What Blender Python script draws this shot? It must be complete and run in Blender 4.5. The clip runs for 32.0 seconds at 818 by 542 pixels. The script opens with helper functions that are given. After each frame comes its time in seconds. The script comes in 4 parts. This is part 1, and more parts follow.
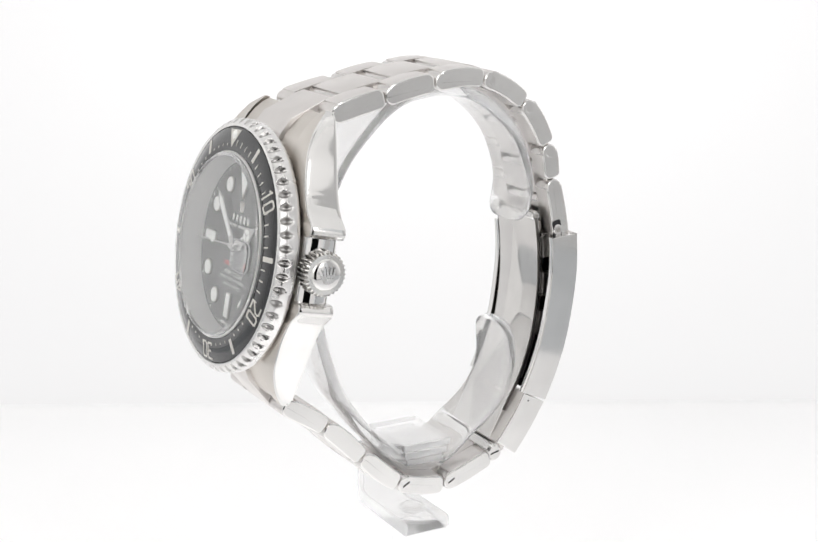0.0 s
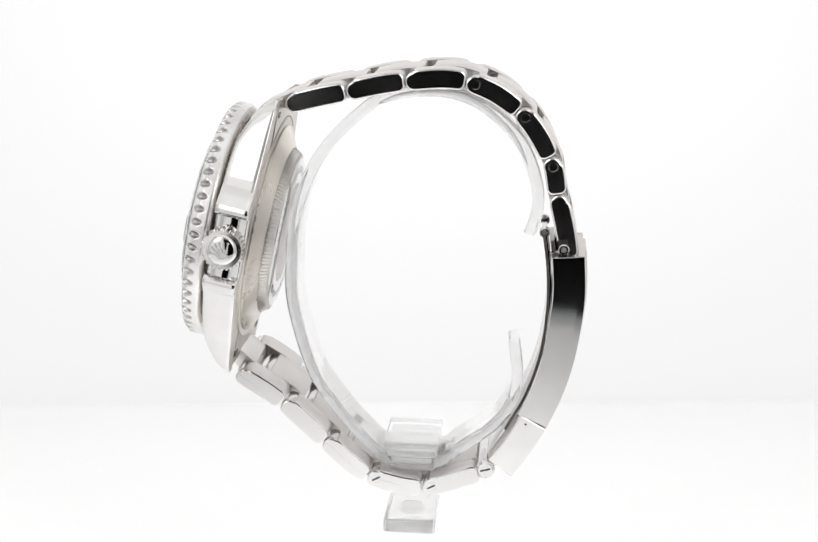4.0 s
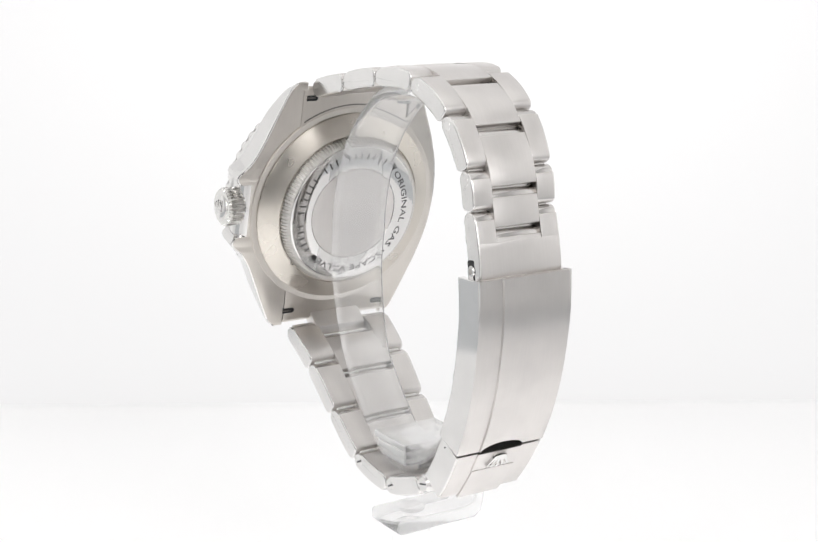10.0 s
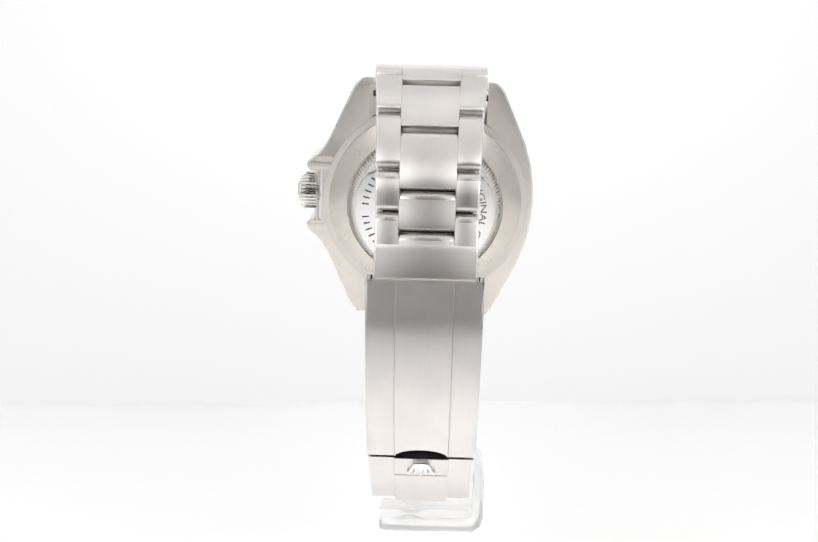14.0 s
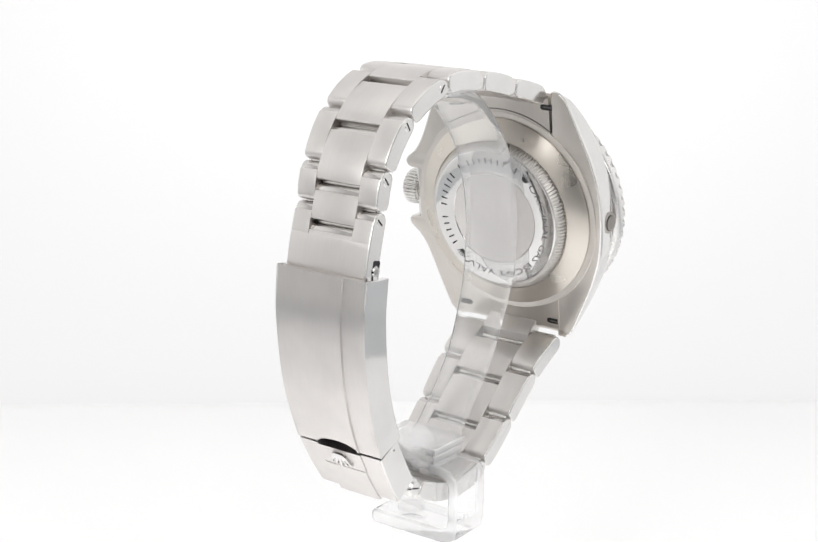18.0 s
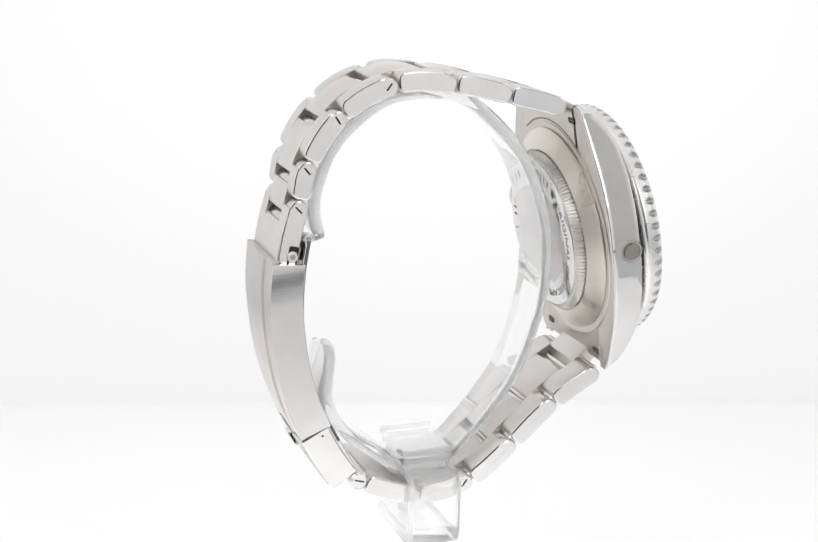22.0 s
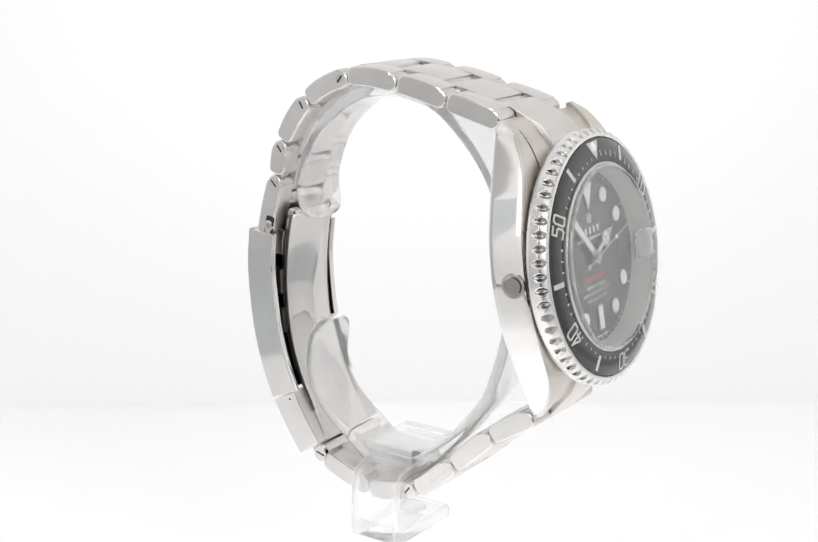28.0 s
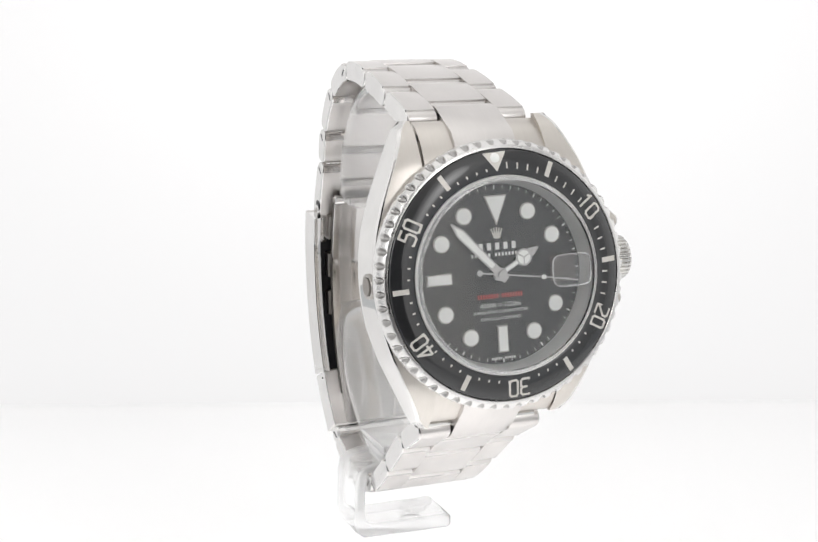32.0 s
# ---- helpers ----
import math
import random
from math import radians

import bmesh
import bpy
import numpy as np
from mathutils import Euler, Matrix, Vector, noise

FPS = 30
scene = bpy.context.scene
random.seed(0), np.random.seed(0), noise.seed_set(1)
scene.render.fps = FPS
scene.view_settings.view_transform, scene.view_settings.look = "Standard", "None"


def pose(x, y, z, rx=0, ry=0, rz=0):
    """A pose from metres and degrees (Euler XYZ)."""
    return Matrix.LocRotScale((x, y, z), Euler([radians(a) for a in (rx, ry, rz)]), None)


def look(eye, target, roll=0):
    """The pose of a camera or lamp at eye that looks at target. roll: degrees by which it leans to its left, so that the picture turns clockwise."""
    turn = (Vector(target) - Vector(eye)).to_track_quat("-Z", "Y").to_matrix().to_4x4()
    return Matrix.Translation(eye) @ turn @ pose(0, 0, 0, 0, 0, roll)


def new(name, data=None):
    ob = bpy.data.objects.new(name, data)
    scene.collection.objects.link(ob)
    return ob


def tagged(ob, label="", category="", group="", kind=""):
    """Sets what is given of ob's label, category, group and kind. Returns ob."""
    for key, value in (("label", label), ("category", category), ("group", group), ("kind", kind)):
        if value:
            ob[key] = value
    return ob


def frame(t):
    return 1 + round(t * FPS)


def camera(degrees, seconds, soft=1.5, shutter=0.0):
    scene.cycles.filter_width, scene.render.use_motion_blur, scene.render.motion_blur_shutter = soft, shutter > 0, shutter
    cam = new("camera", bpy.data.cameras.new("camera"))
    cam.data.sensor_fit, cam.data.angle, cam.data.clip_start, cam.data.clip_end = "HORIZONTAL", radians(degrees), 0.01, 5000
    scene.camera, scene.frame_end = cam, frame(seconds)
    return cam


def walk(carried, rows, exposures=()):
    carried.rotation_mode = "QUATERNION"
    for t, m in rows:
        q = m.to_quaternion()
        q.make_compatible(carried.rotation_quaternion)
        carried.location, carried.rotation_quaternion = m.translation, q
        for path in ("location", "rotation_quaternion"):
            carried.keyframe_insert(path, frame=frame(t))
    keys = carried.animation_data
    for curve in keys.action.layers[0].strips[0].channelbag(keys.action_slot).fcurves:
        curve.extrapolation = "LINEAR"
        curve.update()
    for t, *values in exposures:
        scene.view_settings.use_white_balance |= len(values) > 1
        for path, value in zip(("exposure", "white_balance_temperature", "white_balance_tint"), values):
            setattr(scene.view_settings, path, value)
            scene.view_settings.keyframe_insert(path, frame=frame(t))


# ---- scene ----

# ------------------------------------------------------------------ camera
cam = camera(30.33, 32.0, soft=1.5)
EYE = Vector((0.0, -0.270, 0.150))
_yaw, _pitch = radians(-0.330), radians(14.336)
AIM = EYE + Vector((math.cos(_pitch) * math.sin(_yaw), math.cos(_pitch) * math.cos(_yaw), -math.sin(_pitch)))
walk(cam, [(0.0, look(EYE, AIM, 1.278)), (32.0, look(EYE, AIM, 1.278))])

# turn of the display about its upright axis, degrees
TURN = [(0, -59.21), (2, -76.73), (4, -94.25), (6, -111.73), (8, -129.16), (10, -146.53), (12, -163.85), (14, -181.14),
        (16, -198.43), (18, -215.73), (20, -233.08), (22, -250.48), (24, -267.87), (26, -285.23), (28, -302.57),
        (30, -319.93), (32, -337.26)]

# ------------------------------------------------------------------ light
world = bpy.data.worlds.new("world")
scene.world = world
world.use_nodes = True
world.node_tree.nodes["Background"].inputs[0].default_value = (0.02, 0.02, 0.02, 1)
world.node_tree.nodes["Background"].inputs[1].default_value = 1.0
scene.view_settings.exposure = 0.0
GLOW = dict(ceiling=0.90, side=0.48, back=0.80, front=0.80, lamp=4.2)


# ------------------------------------------------------------------ materials
def material(name):
    m = bpy.data.materials.new(name)
    m.use_nodes = True
    nt = m.node_tree
    return m, nt, nt.nodes["Principled BSDF"]


def link(nt, a, b):
    nt.links.new(a, b)


def noise_node(nt, scale, stretch=(1, 1, 1), detail=3.0, coord="Object"):
    tc = nt.nodes.new("ShaderNodeTexCoord")
    mp = nt.nodes.new("ShaderNodeMapping")
    mp.inputs["Scale"].default_value = stretch
    n = nt.nodes.new("ShaderNodeTexNoise")
    n.inputs["Scale"].default_value = scale
    n.inputs["Detail"].default_value = detail
    link(nt, tc.outputs[coord], mp.inputs["Vector"])
    link(nt, mp.outputs["Vector"], n.inputs["Vector"])
    return n


def ramp(nt, fac, lo, hi, a, b):
    r = nt.nodes.new("ShaderNodeMapRange")
    r.inputs["From Min"].default_value, r.inputs["From Max"].default_value = lo, hi
    r.inputs["To Min"].default_value, r.inputs["To Max"].default_value = a, b
    link(nt, fac, r.inputs["Value"])
    return r.outputs["Result"]


def mix_rgb(nt, fac, c1, c2):
    x = nt.nodes.new("ShaderNodeMix")
    x.data_type = "RGBA"
    x.inputs[6].default_value, x.inputs[7].default_value = (*c1, 1), (*c2, 1)
    link(nt, fac, x.inputs[0])
    return x.outputs[2]


def steel(name, base, rough, grain=None, bump=0.0, spread=0.05, scale=900, brushed=None, aniso=0.8):
    m, nt, p = material(name)
    if brushed:
        tg = nt.nodes.new("ShaderNodeTangent")
        tg.direction_type, tg.axis = "RADIAL", brushed
        link(nt, tg.outputs["Tangent"], p.inputs["Tangent"])
        p.inputs["Anisotropic"].default_value, p.inputs["Anisotropic Rotation"].default_value = aniso, 0.25
    p.inputs["Metallic"].default_value = 1.0
    wide = noise_node(nt, 160, detail=2)
    col = mix_rgb(nt, ramp(nt, wide.outputs["Fac"], 0.35, 0.65, 0, 1), [c * 0.965 for c in base], [c * 1.02 for c in base])
    link(nt, col, p.inputs["Base Color"])
    if grain:
        g = noise_node(nt, scale, grain, 4)
        link(nt, ramp(nt, g.outputs["Fac"], 0.3, 0.7, rough - spread, rough + spread), p.inputs["Roughness"])
        streak = nt.nodes.new("ShaderNodeMix")
        streak.data_type, streak.blend_type = "RGBA", "MULTIPLY"
        streak.inputs[0].default_value = 1.0
        link(nt, col, streak.inputs[6])
        link(nt, mix_rgb(nt, ramp(nt, g.outputs["Fac"], 0.3, 0.7, 0, 1), (0.965, 0.965, 0.965), (1.0, 1.0, 1.0)), streak.inputs[7])
        link(nt, streak.outputs[2], p.inputs["Base Color"])
        if bump:
            b = nt.nodes.new("ShaderNodeBump")
            b.inputs["Strength"].default_value, b.inputs["Distance"].default_value = bump, 0.00002
            link(nt, g.outputs["Fac"], b.inputs["Height"])
            link(nt, b.outputs["Normal"], p.inputs["Normal"])
    else:
        link(nt, ramp(nt, wide.outputs["Fac"], 0.3, 0.7, rough * 0.8, rough * 1.25), p.inputs["Roughness"])
    return m


def plain(name, base, rough=0.4, metallic=0.0, coat=0.0, var=0.06, scale=400):
    m, nt, p = material(name)
    n = noise_node(nt, scale, detail=3)
    link(nt, mix_rgb(nt, n.outputs["Fac"], [c * (1 - var) for c in base], [min(1, c * (1 + var)) for c in base]), p.inputs["Base Color"])
    p.inputs["Roughness"].default_value, p.inputs["Metallic"].default_value = rough, metallic
    p.inputs["Coat Weight"].default_value = coat
    return m


def clear(name, ior, tint=(1, 1, 1), rough=0.0, coat=0.0, through_it=1.0, coat_ior=1.5):
    m, nt, p = material(name)
    p.inputs["Base Color"].default_value = (*tint, 1)
    p.inputs["Transmission Weight"].default_value = through_it
    p.inputs["IOR"].default_value, p.inputs["Roughness"].default_value = ior, rough
    p.inputs["Coat Weight"].default_value, p.inputs["Coat IOR"].default_value, p.inputs["Coat Roughness"].default_value = coat, coat_ior, 0.03
    return m


def glowing(name, colour, strength, wear=0.02):
    m, nt, p = material(name)
    p.inputs["Base Color"].default_value = (0.105, 0.105, 0.105, 1)
    p.inputs["Roughness"].default_value = 0.9
    n = noise_node(nt, 6, detail=2)
    p.inputs["Emission Color"].default_value = (*colour, 1)
    link(nt, ramp(nt, n.outputs["Fac"], 0.3, 0.7, strength * (1 - wear), strength * (1 + wear)), p.inputs["Emission Strength"])
    return m


STEEL = (0.71, 0.683, 0.665)
M_BRUSH = steel("brushed_steel", STEEL, 0.30, (6, 0.25, 0.25), 0.0, 0.01, brushed="X", aniso=0.9)
M_SATIN = steel("satin_steel", (0.64, 0.605, 0.565), 0.30, (6, 0.3, 0.3), 0.0, 0.01, brushed="X")
M_ROUND = steel("round_brushed_steel", (0.65, 0.61, 0.555), 0.30, brushed="Y")
M_COVER = steel("long_brushed_steel", STEEL, 0.37, (6, 0.25, 0.25), 0.06, 0.02, brushed="X", aniso=0.97)
M_NOSE = steel("fine_link_end_steel", (0.60, 0.58, 0.565), 0.14)
M_POL = steel("polished_steel", (0.70, 0.69, 0.68), 0.06)
M_FACET = steel("polished_link_side_steel", (0.71, 0.70, 0.69), 0.13)
M_BLADE = steel("polished_blade_steel", (0.60, 0.585, 0.572), 0.08)
M_RING = steel("fine_ring_steel", (0.72, 0.71, 0.70), 0.26)
M_HAND = steel("hand_steel", (0.52, 0.51, 0.50), 0.4)
M_FLUTE = steel("fluted_ring_steel", (0.66, 0.64, 0.615), 0.38)
# the bezel scoops' shade is put into this darker tone
M_SCOOP_SHADE = steel("scoop_shade_steel", (0.46, 0.45, 0.44), 0.26)
M_BAR = steel("bright_pin_steel", (0.72, 0.71, 0.69), 0.16)
M_PIN = steel("dull_pin_steel", (0.16, 0.15, 0.14), 0.4)
# dull steel; its darker tone also stands in for shade in the link gaps
M_INNER = steel("dull_and_shaded_steel", (0.42, 0.40, 0.38), 0.3)
# near black stands in for shade in slots, recesses and the clasp hollow
M_DARK = plain("dark_pin_and_recess_shade", (0.03, 0.03, 0.032), 0.5, 0.6)
M_CERAMIC = plain("black_ceramic", (0.024, 0.0245, 0.026), 0.07, var=0.1)
M_CERAMIC.node_tree.nodes["Principled BSDF"].inputs["IOR"].default_value = 1.65
M_DIAL = plain("black_dial_lacquer", (0.038, 0.038, 0.037), 0.22, var=0.15)
M_LUME = plain("white_lume", (0.90, 0.91, 0.88), 0.5)
M_PLAT = plain("silvered_engraving", (0.62, 0.60, 0.56), 0.45, 0.3)
M_PRINT = plain("white_print", (0.75, 0.75, 0.73), 0.5)
M_RED = plain("red_print", (0.55, 0.05, 0.05), 0.5)
M_INK = plain("dark_engraving", (0.10, 0.098, 0.095), 0.5)
M_REHAUT = plain("pale_inner_ring_steel", (0.74, 0.735, 0.72), 0.4, 0.35)
M_VALVE = plain("grey_valve_steel", (0.30, 0.28, 0.26), 0.45, 0.9)
M_SAPPHIRE = clear("sapphire_crystal", 1.16, coat=1.0, coat_ior=1.46)
M_LENS = clear("magnifier_sapphire", 1.22, coat=1.0, coat_ior=1.4)
M_ACRYLIC = clear("clear_acrylic", 1.10, (1.0, 1.0, 1.0), 0.0, 1.0, 0.88, 1.5)
M_SAWN = clear("sawn_acrylic_edge", 1.10, (1.0, 1.0, 1.0), 0.0, 1.0, 0.81, 1.5)
M_BLOCK = clear("clear_block_acrylic", 1.045, (1.0, 1.0, 1.0), 0.0, 1.0, 0.84, 1.45)
M_RIM = clear("clear_block_rim", 1.06, (1.0, 1.0, 1.0), 0.0, 1.0, 0.62, 1.45)
# dark brown stands in for the lens's dark reflection over a pale disc
M_DATE_SHADE = plain("date_window_shade", (0.075, 0.06, 0.058), 0.5)
M_FLOOR = plain("white_acrylic_floor", (0.938, 0.936, 0.94), 0.45, var=0.008, scale=12)
_p = M_FLOOR.node_tree.nodes["Principled BSDF"]   # its emission carries painted pools of light; no lamp lies below
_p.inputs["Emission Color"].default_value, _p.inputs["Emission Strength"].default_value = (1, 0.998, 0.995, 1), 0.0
M_FELT = plain("black_studio_cloth", (0.012, 0.012, 0.012), 0.95, var=0.3, scale=60)
# added unseen panel; its glow only makes polished flanks reflect grey
M_GREY_PANEL = glowing("grey_glow_panel", (1.0, 0.97, 0.94), 0.12)
M_TABLE = plain("pale_grey_table", (0.60, 0.62, 0.64), 0.7, var=0.06, scale=30)
M_GAP = glowing("dim_front_cloth", (0.95, 0.975, 1.0), 0.72)
M_WING = glowing("wing_diffuser", (1, 0.995, 0.99), 0.92)
M_CEIL = glowing("ceiling_diffuser", (1, 0.995, 0.985), GLOW["ceiling"])
M_SIDE = glowing("side_diffuser", (1, 0.995, 0.99), GLOW["side"])
M_BACK = glowing("back_diffuser", (1, 0.992, 0.994), GLOW["back"], 0.004)
M_LAMP = [glowing("lamp_diffuser", (1, 0.99, 0.985), GLOW["front"], 0.01) for k in range(2)]


TENT_TOP = 0.52


def hot_spot(m, centre, size, peak, fall="QUADRATIC_SPHERE"):
    """Puts a pool of glow into m: most in the middle, falling off to its rim."""
    nt = m.node_tree
    tc = nt.nodes.new("ShaderNodeTexCoord")
    mp = nt.nodes.new("ShaderNodeMapping")
    mp.vector_type = "TEXTURE"
    mp.inputs["Location"].default_value, mp.inputs["Scale"].default_value = centre, size
    g = nt.nodes.new("ShaderNodeTexGradient")
    g.gradient_type = fall
    link(nt, tc.outputs["Object"], mp.inputs["Vector"])
    link(nt, mp.outputs["Vector"], g.inputs["Vector"])
    p = nt.nodes["Principled BSDF"]
    sock = p.inputs["Emission Strength"]
    if sock.links:
        old = sock.links[0].from_socket
    else:
        v = nt.nodes.new("ShaderNodeValue")
        v.outputs[0].default_value = sock.default_value
        old = v.outputs[0]
    add = nt.nodes.new("ShaderNodeMath")
    add.operation = "MULTIPLY_ADD"
    add.inputs[1].default_value = peak
    link(nt, g.outputs["Fac"], add.inputs[0])
    link(nt, old, add.inputs[2])
    link(nt, add.outputs[0], p.inputs["Emission Strength"])


hot_spot(M_BACK, (0.0, 0.16, 0.13), (0.26, 0.24, 0.170), 0.25)
hot_spot(M_BACK, (0.0, 0.16, 0.0), (2.0, 2.0, 0.022), -0.022)   # shade painted into the hem's glow to soften the line at the floor
# wide pool of light painted on the floor, dimmer towards the corners
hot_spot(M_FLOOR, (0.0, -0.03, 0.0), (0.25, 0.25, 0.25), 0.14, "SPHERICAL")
hot_spot(M_FLOOR, (0.0, -0.06, 0.0), (0.14, 0.13, 0.13), 0.55, "SPHERICAL")   # bright pool put into the floor to light the watch's undersides
hot_spot(M_SIDE, (0.0, 0.08, 0.20), (0.9, 0.26, 0.32), 1.0, "SPHERICAL")
hot_spot(M_GREY_PANEL, (0.0, -0.262, 0.44), (0.3, 0.3, 0.25), 0.50, "SPHERICAL")
hot_spot(M_CEIL, (0.0, -0.02, TENT_TOP), (0.30, 0.30, 0.30), 0.30)
for _m, _x in zip(M_LAMP, (-0.165, 0.165)):
    hot_spot(_m, (_x, -0.256, 0.245), (0.080, 0.3, 0.160), GLOW["lamp"], "SPHERICAL")
M_FRONT = glowing("front_diffuser", (1, 0.99, 0.98), GLOW["front"])
hot_spot(M_FRONT, (0.0, -0.262, 0.32), (0.6, 0.6, 0.30), 0.5, "SPHERICAL")

# ------------------------------------------------------------------ building helpers (numbers in millimetres)
MM = 0.001
OFF = -1.9                      # the watch hangs this far off the turning axis
TILT = radians(10.1)            # lean of the watch head
CASE = Vector((0, -27.2, 88.2))
ROLL = 0.021                    # the head hangs a little turned in its own plane
CA, SA = math.cos(TILT), math.sin(TILT)


def at_case(x, b, a):
    """Watch head: x towards the crown, b towards twelve, a out of the dial."""
    x, b = x - b * ROLL, b + x * ROLL
    return Vector((x + 1.25, CASE.y + b * SA - a * CA, CASE.z + b * CA + a * SA))


def drift(y):
    """The bracelet leaves the head a little towards the crown side and comes back to the middle at the clasp."""
    return 0.6 * max(0.0, min(1.0, (10.0 - y) / 32.0))


def part(name, data, mats, parent, label="", case=False, smooth=None, off=True, kind=""):
    """Links vertices and faces, in millimetres, as one mesh under parent."""
    verts, faces = data[0], data[1]
    idx = data[2] if len(data) > 2 else None
    pts = [at_case(*v) if case else Vector((v[0] + drift(v[1]) if off else v[0], v[1], v[2])) for v in verts]
    shift = Vector((OFF if off else 0, 0, 0))
    me = bpy.data.meshes.new(name)
    me.from_pydata([tuple((p + shift) * MM) for p in pts], [], faces)
    for m in (mats if isinstance(mats, (list, tuple)) else [mats]):
        me.materials.append(m)
    if idx:
        me.polygons.foreach_set("material_index", idx)
    bm = bmesh.new()
    bm.from_mesh(me)
    bmesh.ops.recalc_face_normals(bm, faces=bm.faces)
    if smooth is not None:
        for f in bm.faces:
            f.smooth = True
        for e in bm.edges:
            if len(e.link_faces) == 2 and e.calc_face_angle(0) > radians(smooth):
                e.smooth = False
        for f in bm.faces:
            if len(f.verts) > 6:
                f.smooth = False
                for e in f.edges:
                    e.smooth = False
    bm.to_mesh(me)
    bm.free()
    ob = new(name, me)
    ob.parent = parent
    if (mats[0] if isinstance(mats, list) else mats) in (M_ACRYLIC, M_SAWN, M_BLOCK, M_RIM):
        ob.visible_shadow = False
    if label:
        ob["label"] = label
    if kind:
        ob["kind"] = kind
    return ob


def merge(*datas):
    V, F, I = [], [], []
    for d in datas:
        n = len(V)
        V += list(d[0])
        F += [[i + n for i in f] for f in d[1]]
        I += list(d[2]) if len(d) > 2 else [0] * len(d[1])
    return V, F, I


def prism(profile, x0, x1, edge=0.25, cap=1, first=None):
    """A yz outline carried from x0 to x1, with bevelled rims; the two ends take material cap."""
    n = len(profile)

    def inset(e):
        out = []
        for i in range(n):
            p, q, r = profile[i - 1], profile[i], profile[(i + 1) % n]
            d1, d2 = Vector((q[0] - p[0], q[1] - p[1])), Vector((r[0] - q[0], r[1] - q[1]))
            if d1.length < 1e-9 or d2.length < 1e-9:
                out.append(q)
                continue
            t = d1.normalized() + d2.normalized()
            t = t.normalized() if t.length > 1e-6 else d1.normalized()
            nrm = Vector((-t.y, t.x)) * SGN
            out.append((q[0] + nrm.x * e, q[1] + nrm.y * e))
        return out
    area = sum(profile[i - 1][0] * profile[i][1] - profile[i][0] * profile[i - 1][1] for i in range(n))
    SGN = 1 if area > 0 else -1
    k = edge if first is None else first
    steps = [(x0, inset(k)), (x0 + k * 0.3, inset(k * 0.3)), (x0 + k, profile), (x1 - edge, profile), (x1 - edge * 0.3, inset(edge * 0.3)), (x1, inset(edge))]
    V, F, I = [], [], []
    for x, pr in steps:
        V += [(x, p[0], p[1]) for p in pr]
    for k in range(5):
        for i in range(n):
            j = (i + 1) % n
            F.append([k * n + i, k * n + j, (k + 1) * n + j, (k + 1) * n + i])
            I.append(0 if k == 2 else cap)
    F += [list(range(n)), list(range(5 * n, 6 * n))]
    I += [cap, cap]
    return V, F, I


def lathe(profile, seg=96, closed=True, r_of=None, phase=0.0):
    """Profile of (radius, a) turned about the head's axis; in case coordinates (x, b, a)."""
    V, F = [], []
    n = len(profile)
    for k in range(seg):
        th = 2 * math.pi * k / seg + phase
        for i, (r, a) in enumerate(profile):
            rr = r_of(i, r, a, k, th) if r_of else r
            V.append((rr * math.sin(th), rr * math.cos(th) + BC, a))
    m = n if closed else n - 1
    for k in range(seg):
        k2 = (k + 1) % seg
        for i in range(m):
            j = (i + 1) % n
            F.append([k * n + i, k * n + j, k2 * n + j, k2 * n + i])
    return V, F


BC = -0.4                        # the head's axis sits this far below the lug middle


def disc(r, a0, a1, seg=64, centre=(0, None)):
    cx, cb = centre[0], BC if centre[1] is None else centre[1]
    V = [(cx + r * math.sin(2 * math.pi * k / seg), cb + r * math.cos(2 * math.pi * k / seg), a) for a in (a0, a1) for k in range(seg)]
    F = [list(range(seg)), list(range(seg, 2 * seg))] + [[k, (k + 1) % seg, seg + (k + 1) % seg, seg + k] for k in range(seg)]
    return V, F


def slab(poly, a0, a1):
    """A flat outline of (x, b) points, raised from a0 to a1."""
    n = len(poly)
    V = [(x, b, a) for a in (a0, a1) for x, b in poly]
    F = [list(range(n)), list(range(n, 2 * n))] + [[k, (k + 1) % n, n + (k + 1) % n, n + k] for k in range(n)]
    return V, F


def stroke(points, width, a0, a1, close=False):
    """Bars of the given width along a line, mitred by square joints."""
    out = []
    pts = list(points) + ([points[0]] if close else [])
    for p, q in zip(pts, pts[1:]):
        d = Vector((q[0] - p[0], q[1] - p[1]))
        u = d.normalized()
        w = Vector((-u.y, u.x)) * width / 2
        e = u * width * 0.5
        P, Q = Vector(p) - e, Vector(q) + e
        out.append(slab([tuple(P + w), tuple(P - w), tuple(Q - w), tuple(Q + w)], a0, a1))
    return merge(*out)


BEZEL_TURN = radians(-3.0)


def turned(data, ang, r=0.0):
    """Moves a flat piece out by r and turns it clockwise about the head's axis."""
    c, s = math.cos(ang), math.sin(ang)
    V = [(x * c + (b + r) * s, -x * s + (b + r) * c + BC, a) for x, b, a in data[0]]
    return (V, *data[1:])


